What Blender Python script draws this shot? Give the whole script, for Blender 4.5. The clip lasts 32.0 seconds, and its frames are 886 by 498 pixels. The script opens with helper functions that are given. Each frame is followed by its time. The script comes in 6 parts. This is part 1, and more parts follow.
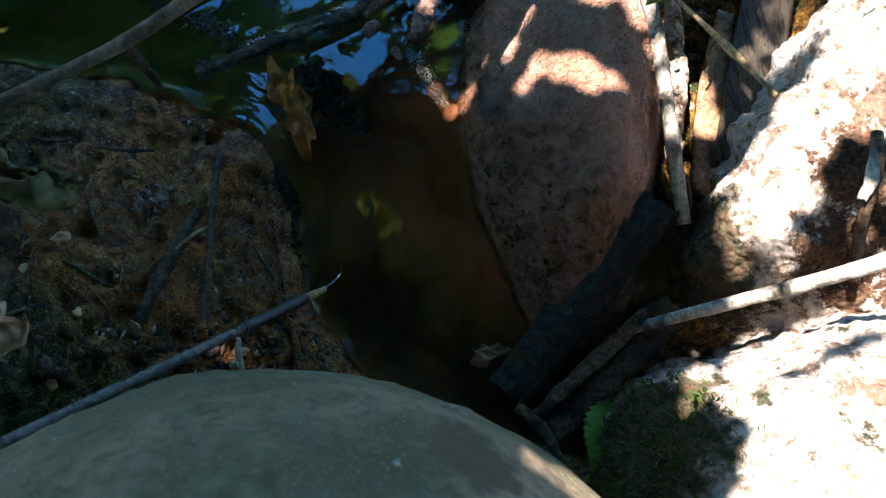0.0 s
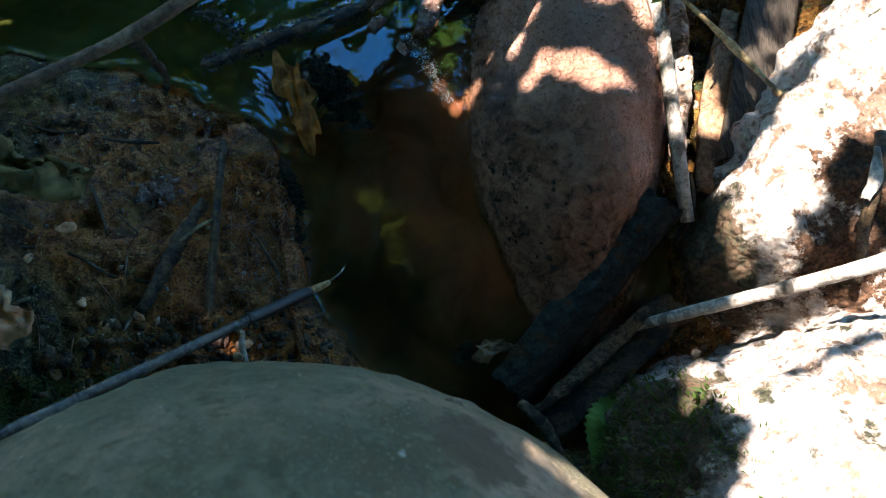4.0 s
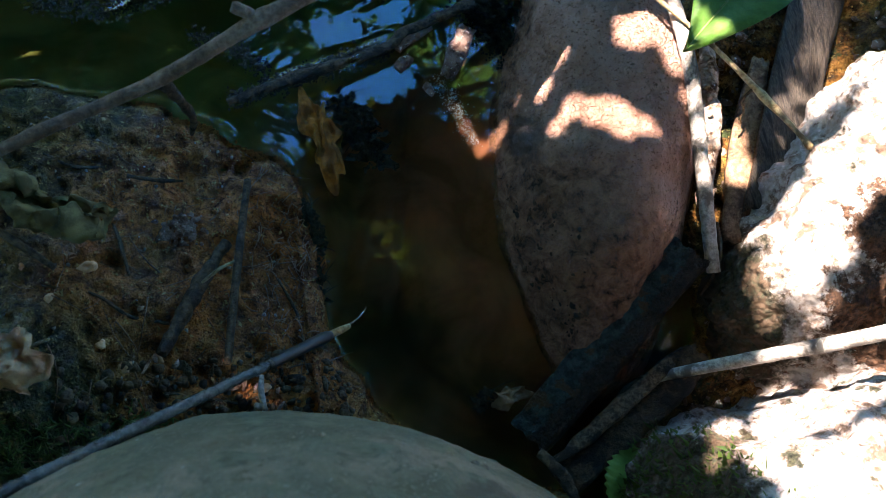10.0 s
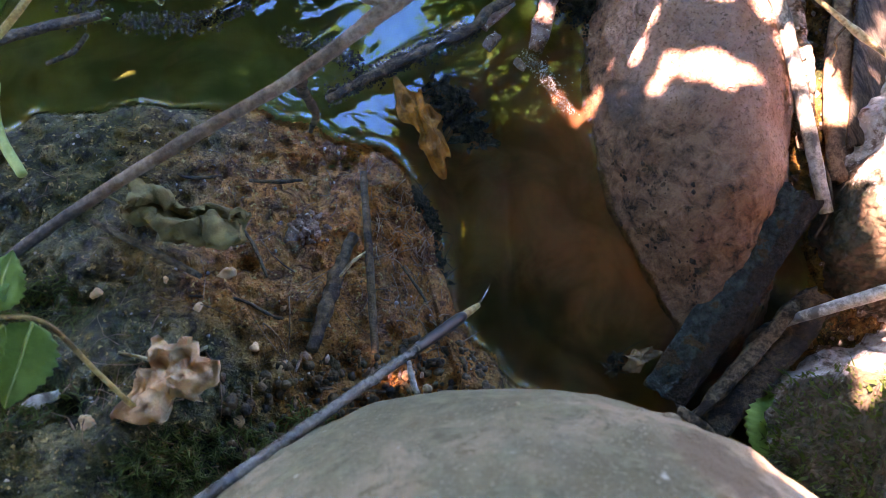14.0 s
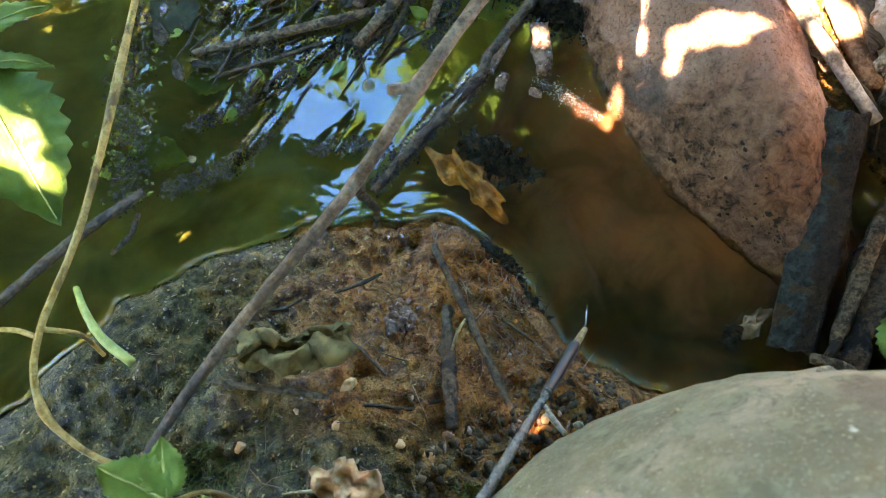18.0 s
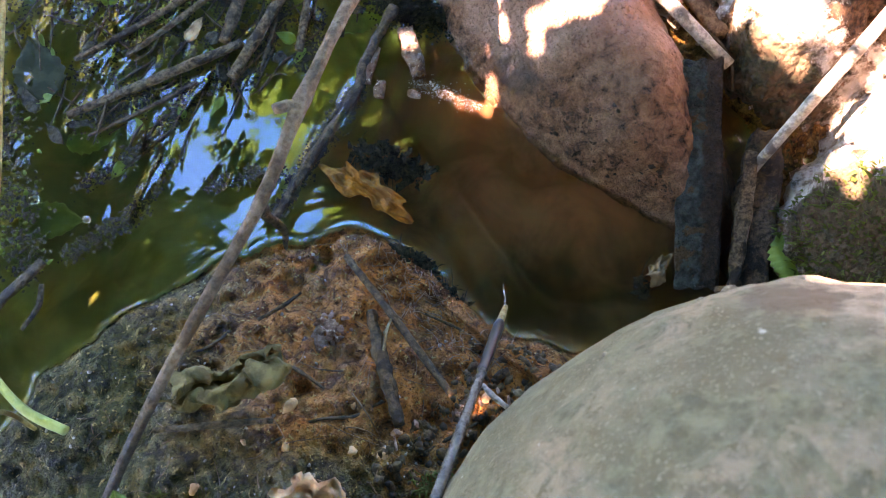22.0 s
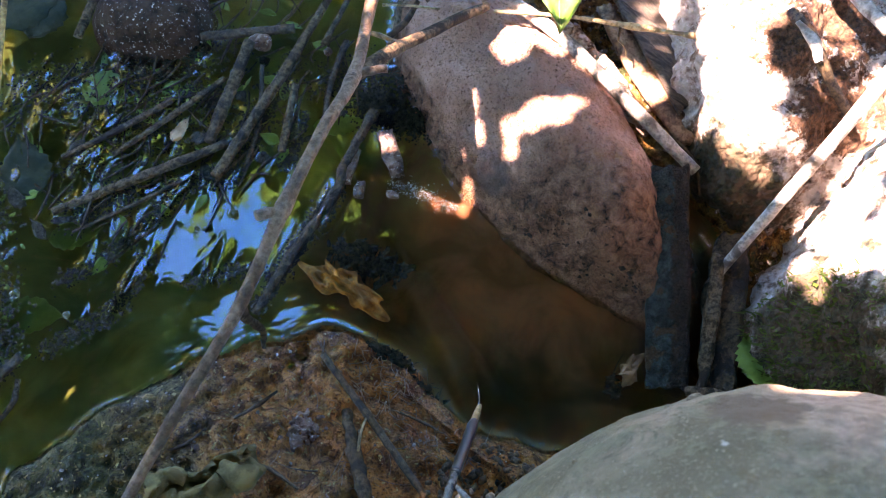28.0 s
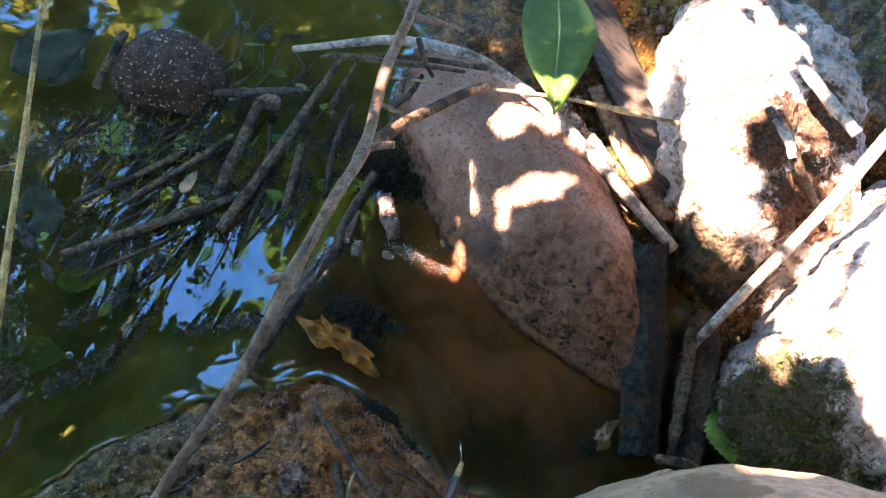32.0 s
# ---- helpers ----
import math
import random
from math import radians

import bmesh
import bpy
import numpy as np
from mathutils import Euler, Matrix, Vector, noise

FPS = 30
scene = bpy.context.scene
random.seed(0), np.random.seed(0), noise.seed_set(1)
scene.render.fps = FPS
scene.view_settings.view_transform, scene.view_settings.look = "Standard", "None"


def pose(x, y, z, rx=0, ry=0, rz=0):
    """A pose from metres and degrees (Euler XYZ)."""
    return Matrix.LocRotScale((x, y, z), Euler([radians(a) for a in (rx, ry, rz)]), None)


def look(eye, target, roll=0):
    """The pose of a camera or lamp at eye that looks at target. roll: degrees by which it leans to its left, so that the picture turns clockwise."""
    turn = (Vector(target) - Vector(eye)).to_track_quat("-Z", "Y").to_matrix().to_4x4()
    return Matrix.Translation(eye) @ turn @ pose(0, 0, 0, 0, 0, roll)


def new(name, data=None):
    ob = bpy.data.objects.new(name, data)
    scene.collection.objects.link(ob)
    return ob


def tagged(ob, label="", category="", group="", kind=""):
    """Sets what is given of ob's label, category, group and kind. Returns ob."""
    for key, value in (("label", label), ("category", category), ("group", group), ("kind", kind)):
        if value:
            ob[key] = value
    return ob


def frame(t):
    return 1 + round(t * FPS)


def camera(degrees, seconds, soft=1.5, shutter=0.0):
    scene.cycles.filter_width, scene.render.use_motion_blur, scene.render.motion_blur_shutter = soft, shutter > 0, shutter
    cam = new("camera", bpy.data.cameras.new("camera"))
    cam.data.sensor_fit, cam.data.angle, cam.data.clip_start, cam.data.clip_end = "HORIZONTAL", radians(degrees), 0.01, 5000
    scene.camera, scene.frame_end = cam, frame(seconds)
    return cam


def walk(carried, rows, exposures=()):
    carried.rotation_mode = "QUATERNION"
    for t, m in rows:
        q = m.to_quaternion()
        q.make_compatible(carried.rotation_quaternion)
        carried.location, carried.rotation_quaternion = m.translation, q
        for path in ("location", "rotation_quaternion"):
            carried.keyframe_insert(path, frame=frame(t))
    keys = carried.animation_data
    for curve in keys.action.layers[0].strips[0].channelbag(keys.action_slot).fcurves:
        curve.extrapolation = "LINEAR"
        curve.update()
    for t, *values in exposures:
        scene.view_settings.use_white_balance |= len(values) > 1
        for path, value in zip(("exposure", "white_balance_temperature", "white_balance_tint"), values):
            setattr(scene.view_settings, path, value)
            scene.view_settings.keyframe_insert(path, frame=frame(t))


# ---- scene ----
cam = camera(54.4, 32.0, soft=0.55)
PATH = [
    (0.0, pose(-0.1242, -0.0795, 0.5111, 10.10, -9.76, -10.88)),
    (0.5, pose(-0.1263, -0.0771, 0.5115, 9.94, -9.77, -10.21)),
    (1.0, pose(-0.1281, -0.0818, 0.5097, 9.78, -9.78, -10.15)),
    (1.5, pose(-0.1284, -0.0814, 0.5105, 9.84, -9.75, -10.14)),
    (2.0, pose(-0.1273, -0.0859, 0.5092, 9.78, -9.87, -10.19)),
    (2.5, pose(-0.1272, -0.0854, 0.5113, 9.82, -9.96, -10.21)),
    (3.0, pose(-0.1262, -0.0854, 0.5108, 9.85, -10.01, -10.25)),
    (3.5, pose(-0.1282, -0.0850, 0.5106, 9.89, -9.96, -10.29)),
    (4.0, pose(-0.1273, -0.0816, 0.5112, 9.97, -9.92, -10.28)),
    (4.5, pose(-0.1277, -0.0799, 0.5127, 10.11, -9.89, -10.31)),
    (6.5, pose(-0.1315, -0.0709, 0.5154, 10.17, -9.97, -9.13)),
    (7.0, pose(-0.1282, -0.0782, 0.5152, 10.17, -10.05, -9.41)),
    (7.5, pose(-0.1268, -0.0786, 0.5141, 10.26, -10.05, -9.48)),
    (8.0, pose(-0.1275, -0.0793, 0.5194, 10.32, -10.03, -9.62)),
    (8.5, pose(-0.1274, -0.0764, 0.5180, 10.48, -10.01, -9.67)),
    (9.0, pose(-0.1322, -0.0663, 0.5105, 10.44, -9.80, -8.93)),
    (9.5, pose(-0.1342, -0.0683, 0.5072, 10.45, -9.79, -8.90)),
    (10.0, pose(-0.1327, -0.0625, 0.5067, 10.70, -9.73, -8.64)),
    (10.5, pose(-0.1353, -0.0641, 0.5036, 10.72, -9.78, -8.47)),
    (11.0, pose(-0.1436, -0.0610, 0.4989, 10.74, -9.57, -8.45)),
    (11.5, pose(-0.1514, -0.0551, 0.5026, 11.04, -9.48, -9.16)),
    (12.0, pose(-0.1617, -0.0628, 0.5122, 11.35, -9.33, -10.47)),
    (12.5, pose(-0.1750, -0.0696, 0.5062, 11.83, -8.55, -12.94)),
    (13.0, pose(-0.1875, -0.0656, 0.5018, 11.69, -8.42, -13.29)),
    (13.5, pose(-0.1954, -0.0697, 0.4967, 11.38, -7.98, -14.86)),
    (14.0, pose(-0.1969, -0.0592, 0.4979, 11.23, -7.99, -14.97)),
    (14.5, pose(-0.2015, -0.0599, 0.5009, 11.50, -7.66, -17.27)),
    (15.0, pose(-0.2068, -0.0501, 0.5008, 11.72, -7.04, -17.58)),
    (15.5, pose(-0.2128, -0.0368, 0.5068, 11.85, -6.84, -16.62)),
    (17.5, pose(-0.2259, -0.0504, 0.5161, 15.39, -2.62, -31.94)),
    (18.0, pose(-0.2185, -0.0421, 0.5076, 15.41, -0.85, -34.26)),
    (18.5, pose(-0.2334, -0.0462, 0.5150, 15.49, -0.65, -37.84)),
    (19.0, pose(-0.2285, -0.0472, 0.5095, 15.66, -1.07, -41.12)),
    (19.5, pose(-0.2190, -0.0459, 0.5085, 16.12, -1.02, -41.61)),
    (20.0, pose(-0.2187, -0.0469, 0.5072, 16.97, -0.75, -42.78)),
    (20.5, pose(-0.2215, -0.0457, 0.5058, 17.42, -0.85, -43.43)),
    (21.0, pose(-0.2272, -0.0529, 0.5077, 16.99, -2.08, -44.81)),
    (21.5, pose(-0.2299, -0.0519, 0.5168, 17.15, -3.28, -46.17)),
    (22.0, pose(-0.2319, -0.0519, 0.5162, 17.42, -3.73, -46.80)),
    (22.5, pose(-0.2341, -0.0515, 0.5189, 17.95, -4.00, -46.89)),
    (23.0, pose(-0.2336, -0.0509, 0.5215, 18.37, -4.18, -47.00)),
    (23.5, pose(-0.2349, -0.0489, 0.5406, 19.96, -4.68, -47.19)),
    (24.0, pose(-0.2318, -0.0575, 0.5348, 20.66, -5.13, -46.69)),
    (24.5, pose(-0.2216, -0.0564, 0.5336, 21.35, -5.15, -46.74)),
    (25.0, pose(-0.2193, -0.0537, 0.5273, 21.50, -4.91, -46.59)),
    (25.5, pose(-0.2322, -0.0486, 0.5280, 21.77, -4.89, -46.56)),
    (26.0, pose(-0.2284, -0.0464, 0.5303, 21.95, -5.19, -45.84)),
    (26.5, pose(-0.2242, -0.0496, 0.5319, 22.31, -5.05, -46.07)),
    (28.5, pose(-0.2278, -0.0444, 0.5320, 22.91, -5.41, -46.78)),
    (29.0, pose(-0.2313, -0.0404, 0.5408, 23.39, -5.73, -46.28)),
    (29.5, pose(-0.2280, -0.0433, 0.5401, 23.83, -5.91, -46.30)),
    (30.0, pose(-0.2288, -0.0447, 0.5392, 23.72, -5.88, -46.31)),
    (30.5, pose(-0.2300, -0.0402, 0.5406, 23.96, -6.02, -46.18)),
    (31.0, pose(-0.2336, -0.0371, 0.5408, 24.03, -6.13, -45.80)),
    (31.5, pose(-0.2321, -0.0373, 0.5438, 24.40, -6.17, -45.77)),
    (32.0, pose(-0.2333, -0.0320, 0.5669, 24.68, -8.08, -44.42)),
]
EXPOSURES = [(0.0, 2.9, 7300, 11), (8.5, 3.0, 7300, 11), (11.0, 3.4, 7800, 27), (13.0, 4.3, 9100, 50), (15.0, 4.9, 10000, 53), (18.0, 5.2, 13400, 34), (21.0, 5.25, 12900, 39), (23.0, 5.0, 9400, 58), (26.0, 4.7, 8900, 50), (32.0, 4.5, 9400, 40)]
walk(cam, PATH, EXPOSURES)
cam.data.dof.use_dof, cam.data.dof.focus_distance, cam.data.dof.aperture_fstop = True, 0.50, 13.0

# ---- light: a high sun from ahead and to the side, broken by a leafy crown, and the sky ----
SUN_WAY = Vector((-0.36, 0.42, 0.83)).normalized()      # towards the sun
world = bpy.data.worlds.new("sky")
scene.world = world
world.use_nodes = True
_bg = world.node_tree.nodes["Background"]
_sky = world.node_tree.nodes.new("ShaderNodeTexSky")
_sky.sky_type = "NISHITA"
_sky.sun_disc = False
_sky.sun_elevation = math.asin(SUN_WAY.z)
_sky.sun_rotation = math.atan2(SUN_WAY.x, SUN_WAY.y)
_deep = world.node_tree.nodes.new("ShaderNodeHueSaturation")
_deep.inputs["Saturation"].default_value = 1.4
world.node_tree.links.new(_sky.outputs[0], _deep.inputs["Color"])
world.node_tree.links.new(_deep.outputs[0], _bg.inputs[0])
_sky.dust_density, _sky.ozone_density = 0.2, 4.0
_bg.inputs[1].default_value = 0.15
_sun = bpy.data.lights.new("sun", "SUN")
_sun.energy, _sun.angle, _sun.color = 5.0, radians(0.53), (1.0, 0.965, 0.975)
sun = new("sun", _sun)
sun.matrix_world = look(SUN_WAY * 10, (0, 0, 0))
# ---- tools: numpy noise, meshes ----
def _hash(ix, iy, iz, seed):
    h = (ix * 374761393 + iy * 668265263 + iz * 2147483647 + seed * 974634777) & 0xFFFFFFFF
    h = ((h ^ (h >> 13)) * 1274126177) & 0xFFFFFFFF
    return ((h ^ (h >> 16)) & 0xFFFF) / 65535.0


def vnoise(p, size, seed=0):
    """Smooth noise of -1 to 1 for an array of points; size in the points' unit."""
    q = np.asarray(p, float) / size + 1000.0
    i = np.floor(q).astype(np.int64)
    f = q - i
    f = f * f * (3 - 2 * f)
    out = 0.0
    for a in (0, 1):
        for b in (0, 1):
            for c in (0, 1):
                w = (f[:, 0] if a else 1 - f[:, 0]) * (f[:, 1] if b else 1 - f[:, 1]) * (f[:, 2] if c else 1 - f[:, 2])
                out = out + w * _hash(i[:, 0] + a, i[:, 1] + b, i[:, 2] + c, seed)
    return 2 * out - 1


def fbm(p, size, seed=0, octaves=4, fall=0.5):
    out, amp = 0.0, 1.0
    for k in range(octaves):
        out = out + amp * vnoise(p, size, seed + 17 * k)
        size, amp = size / 2.03, amp * fall
    return out


def mesh_of(name, verts, faces, mat, smooth=True):
    me = bpy.data.meshes.new(name)
    me.from_pydata([tuple(v) for v in verts], [], [tuple(f) for f in faces])
    me.materials.append(mat)
    if smooth:
        me.polygons.foreach_set("use_smooth", [True] * len(me.polygons))
    me.update()
    return me


def thing(name, verts, faces, mat, label, category, group="", kind="", smooth=True):
    """A thing that is one mesh; verts in centimetres."""
    ob = new(name, mesh_of(name, np.asarray(verts, float) / 100, faces, mat, smooth))
    return tagged(ob, label, category, group, kind)


def base(name, place, label, category, group=""):
    """An Empty at a thing's foot, in centimetres; its parts hang below it."""
    ob = new(name)
    ob.empty_display_size = 0.01
    ob.location = Vector(place) / 100
    return tagged(ob, label, category, group)


def part(name, verts, faces, mat, parent, label="", smooth=True):
    """A part below a thing (or below a part); verts in centimetres, in the world."""
    ob = new(name, mesh_of(name, np.asarray(verts, float) / 100, faces, mat, smooth))
    ob.parent = parent
    top = parent
    shift = Vector((0, 0, 0))
    while top is not None:
        shift = shift + top.location
        top = top.parent
    ob.location = -shift
    if label:
        tagged(ob, label)
    return ob


def smooth_line(points, n):
    """n points on a Catmull-Rom line through the points."""
    p = np.array(points, float)
    if len(p) == 2:
        return p[0] + (p[1] - p[0]) * np.linspace(0, 1, n)[:, None]
    p = np.vstack([2 * p[0] - p[1], p, 2 * p[-1] - p[-2]])
    out = []
    for s in np.linspace(0, len(p) - 3, n):
        k = min(int(s), len(p) - 4)
        u = s - k
        a, b, c, d = p[k : k + 4]
        out.append(0.5 * (2 * b + (c - a) * u + (2 * a - 5 * b + 4 * c - d) * u * u + (3 * b - a - 3 * c + d) * u**3))
    return np.array(out)


def tube(points, radii, n=30, sides=9, rough=0.12, seed=1, flat=1.0, knots=(), hollow=False):
    """A twig: centre line, radii along it, uneven skin, closed ends. knots: (place along 0..1, swelling)."""
    line = smooth_line(points, n)
    r = np.interp(np.linspace(0, 1, n), np.linspace(0, 1, len(radii)), radii)
    for at, swell in knots:
        r = r * (1 + swell * np.exp(-(((np.linspace(0, 1, n) - at) * n / 2.2) ** 2)))
    verts, faces = [], []
    side = None
    for k in range(n):
        way = line[min(k + 1, n - 1)] - line[max(k - 1, 0)]
        way = way / (np.linalg.norm(way) + 1e-9)
        if side is None:
            side = np.cross(way, (0, 0, 1.0))
            if np.linalg.norm(side) < 0.1:
                side = np.cross(way, (0, 1.0, 0))
        side = side - way * (side @ way)
        side = side / np.linalg.norm(side)
        up = np.cross(side, way)
        for j in range(sides):
            a = 2 * math.pi * j / sides
            verts.append(line[k] + r[k] * (math.cos(a) * side + flat * math.sin(a) * up))
    v = np.array(verts)
    centre = np.repeat(line, sides, axis=0)
    v = centre + (v - centre) * (1 + rough * fbm(v, 0.9 * max(radii) + 0.2, seed, 3))[:, None]
    for k in range(n - 1):
        for j in range(sides):
            a, b = k * sides + j, k * sides + (j + 1) % sides
            faces.append((a, b, b + sides, a + sides))
    faces.append(tuple(reversed(range(sides))))
    faces.append(tuple(range((n - 1) * sides, n * sides)))
    return v, faces


def strip(points, widths, thick, tilt=(0, 0, 1), n=26, m=7, rough=0.12, seed=1, bow=0.0, ragged=0.25):
    """A split board or strip of bark: centre line, widths, thickness, the way its face looks; ragged ends."""
    line = smooth_line(points, n)
    w = np.interp(np.linspace(0, 1, n), np.linspace(0, 1, len(widths)), widths)
    tilt = np.array(tilt, float)
    top, low = [], []
    for k in range(n):
        way = line[min(k + 1, n - 1)] - line[max(k - 1, 0)]
        way = way / np.linalg.norm(way)
        up = tilt - way * (tilt @ way)
        up = up / np.linalg.norm(up)
        side = np.cross(way, up)
        for j in range(m):
            s = 2 * j / (m - 1) - 1
            edge = thick * 0.18 * (abs(s) > 0.99)
            p = line[k] + side * s * w[k] / 2 + up * bow * (1 - s * s)
            if k in (0, n - 1):
                p = p + way * (1 if k else -1) * ragged * math.sin(7.3 * s + seed) * w[k] * 0.3
            top.append(p + up * (thick / 2 - edge))
            low.append(p - up * (thick / 2 - edge))
    v = np.array(top + low)
    v = v + rough * np.stack([fbm(v, 0.9, seed, 3), fbm(v, 0.9, seed + 5, 3), fbm(v, 0.9, seed + 9, 3)], 1)
    faces, o = [], n * m
    for k in range(n - 1):
        for j in range(m - 1):
            a = k * m + j
            faces.append((a, a + 1, a + m + 1, a + m))
            faces.append((o + a, o + a + m, o + a + m + 1, o + a + 1))
        a, b = k * m, k * m + m - 1
        faces.append((a, a + m, o + a + m, o + a))
        faces.append((b, o + b, o + b + m, b + m))
    for j in range(m - 1):
        faces.append((j, o + j, o + j + 1, j + 1))
        a = (n - 1) * m + j
        faces.append((a, a + 1, o + a + 1, o + a))
    return v, faces


def ball(level):
    bm = bmesh.new()
    bmesh.ops.create_icosphere(bm, subdivisions=level, radius=1.0)
    v = np.array([x.co[:] for x in bm.verts])
    f = [tuple(x.index for x in face.verts) for face in bm.faces]
    bm.free()
    return v, f


_BALLS = {}


def rock(centre, radii, turn=0.0, power=2.0, level=5, rough=((6.0, 0.8), (1.5, 0.25), (0.4, 0.08)), seed=1, lean=(0, 0)):
    """A stone: a rounded block with uneven skin. rough: (size, height) of each scale of unevenness. lean: dz/dx, dz/dy of its top."""
    if level not in _BALLS:
        _BALLS[level] = ball(level)
    v, f = _BALLS[level]
    k = (np.abs(v) ** power).sum(1) ** (-1 / power)
    q = v * k[:, None] * np.array(radii)
    n = v / np.array(radii)
    n = n / np.linalg.norm(n, axis=1)[:, None]
    for i, (size, high) in enumerate(rough):
        q = q + n * (high * fbm(q + 50 * seed, size, seed + 31 * i, 3))[:, None]
    c, s = math.cos(radians(turn)), math.sin(radians(turn))
    q = np.stack([c * q[:, 0] - s * q[:, 1], s * q[:, 0] + c * q[:, 1], q[:, 2]], 1)
    q[:, 2] += lean[0] * q[:, 0] + lean[1] * q[:, 1]
    return q + np.array(centre), f


def blade(length, width, bend=0.2, fold=0.15, teeth=0, n=14, curl=0.0, seed=0, tip=1.6):
    """A leaf in its own frame: x along the rib from the stalk, z up. Returns verts, faces of a thin closed sheet."""
    rows = []
    for k in range(n + 1):
        u = k / n
        half = width / 2 * (math.sin(math.pi * min(1, u**0.75)) ** 0.85) * (1 - 0.25 * u**tip)
        if teeth:
            half *= 1 + 0.24 * ((u * teeth) % 1.0 - 0.5)
        row = []
        for s in (-1, -0.5, 0, 0.5, 1):
            z = bend * length * (-(u**2)) + fold * abs(s) * half + 0.03 * length * math.sin(9 * u + 5 * s + seed)
            y = s * half
            if curl:
                a = curl * s
                y, z = half * math.sin(a) / max(abs(curl), 1e-3), z + half * (1 - math.cos(a)) / max(abs(curl), 1e-3)
            row.append((u * length, y, z))
        rows.append(row)
    top = [p for row in rows for p in row]
    t = 0.012 * width + 0.01
    low = [(x, y, z - t) for x, y, z in top]
    o, faces = len(top), []
    for k in range(n):
        for j in range(4):
            a = 5 * k + j
            faces.append((a, a + 5, a + 6, a + 1))
            faces.append((o + a, o + a + 1, o + a + 6, o + a + 5))
        a, b = 5 * k, 5 * k + 4
        faces.append((a, o + a, o + a + 5, a + 5))
        faces.append((b, b + 5, o + b + 5, o + b))
    return np.array(top + low), faces


def midrib(length, bend, seed, radius):
    """The rib below a blade of that length, in the blade's own frame."""
    u = np.linspace(0, 0.97, 9)
    line = np.stack([u * length, 0 * u, -bend * length * u**2 + 0.03 * length * np.sin(9 * u + seed) + 0.3 * radius], 1)
    return tube(line, (radius, 0.8 * radius, 0.4 * radius), 24, 6, 0.0)


def put(verts, place, way, up=(0, 0, 1), spin=0.0):
    """Turn verts so that x runs along way and z near up, and move them to place."""
    x = np.array(way, float)
    x = x / np.linalg.norm(x)
    z = np.array(up, float)
    z = z - x * (z @ x)
    z = z / np.linalg.norm(z)
    y = np.cross(z, x)
    if spin:
        c, s = math.cos(radians(spin)), math.sin(radians(spin))
        y, z = c * y + s * z, c * z - s * y
    return np.asarray(verts) @ np.array([x, y, z]) + np.array(place, float)


def polygon_distance(px, py, poly):
    """Distance to a closed line, positive inside."""
    best = np.full(px.shape, 1e9)
    inside = np.zeros(px.shape, bool)
    for (ax, ay), (bx, by) in zip(poly, poly[1:] + poly[:1]):
        dx, dy = bx - ax, by - ay
        t = np.clip(((px - ax) * dx + (py - ay) * dy) / (dx * dx + dy * dy), 0, 1)
        best = np.minimum(best, np.hypot(px - ax - t * dx, py - ay - t * dy))
        if dy:
            inside ^= ((ay > py) != (by > py)) & (px < (py - ay) * dx / dy + ax)
    return np.where(inside, best, -best)
# ---- materials ----
def shader(name, rough=0.6, metal=0.0, spec=0.5, coat=0.0):
    m = bpy.data.materials.new(name)
    m.use_nodes = True
    b = m.node_tree.nodes["Principled BSDF"]
    b.inputs["Roughness"].default_value = rough
    b.inputs["Metallic"].default_value = metal
    b.inputs["Specular IOR Level"].default_value = spec
    b.inputs["Coat Weight"].default_value = coat
    b.inputs["Coat Roughness"].default_value = 0.08
    b.inputs["Coat IOR"].default_value = 1.5
    return m, m.node_tree, b


def coords(nt, stretch=(1, 1, 1)):
    tc = nt.nodes.new("ShaderNodeNewGeometry")
    mp = nt.nodes.new("ShaderNodeMapping")
    mp.inputs["Scale"].default_value = stretch
    nt.links.new(tc.outputs["Position"], mp.inputs["Vector"])
    return mp.outputs[0]


def noise_of(nt, vec, size, detail=5.0, rough=0.6, distort=0.0):
    """Noise with blotches of about that size in metres."""
    n = nt.nodes.new("ShaderNodeTexNoise")
    n.inputs["Scale"].default_value = 1.0 / size
    n.inputs["Detail"].default_value = detail
    n.inputs["Roughness"].default_value = rough
    n.inputs["Distortion"].default_value = distort
    nt.links.new(vec, n.inputs["Vector"])
    return n.outputs["Fac"]


def ramp(nt, fac, stops):
    r = nt.nodes.new("ShaderNodeValToRGB")
    e = r.color_ramp.elements
    while len(e) < len(stops):
        e.new(0.5)
    for k, (at, col) in enumerate(stops):
        e[k].position = 0.5 + 0.55 * (at - 0.5)
        e[k].color = (*col, 1) if len(col) == 3 else col
    nt.links.new(fac, r.inputs[0])
    return r.outputs[0]


def mix(nt, fac, a, b, kind="MIX"):
    n = nt.nodes.new("ShaderNodeMix")
    n.data_type, n.blend_type = "RGBA", kind
    for sock, v in ((n.inputs[0], fac), (n.inputs[6], a), (n.inputs[7], b)):
        if isinstance(v, (int, float)):
            sock.default_value = v
        elif isinstance(v, tuple):
            sock.default_value = (*v, 1)
        else:
            nt.links.new(v, sock)
    return n.outputs[2]


def spread(nt, fac, lo, hi):
    n = nt.nodes.new("ShaderNodeMapRange")
    n.interpolation_type = "SMOOTHSTEP"
    nt.links.new(fac, n.inputs[0])
    if min(lo, hi) > 0.25:
        lo, hi = 0.5 + 0.7 * (lo - 0.5), 0.5 + 0.7 * (hi - 0.5)
    n.inputs[1].default_value, n.inputs[2].default_value = lo, hi
    return n.outputs[0]


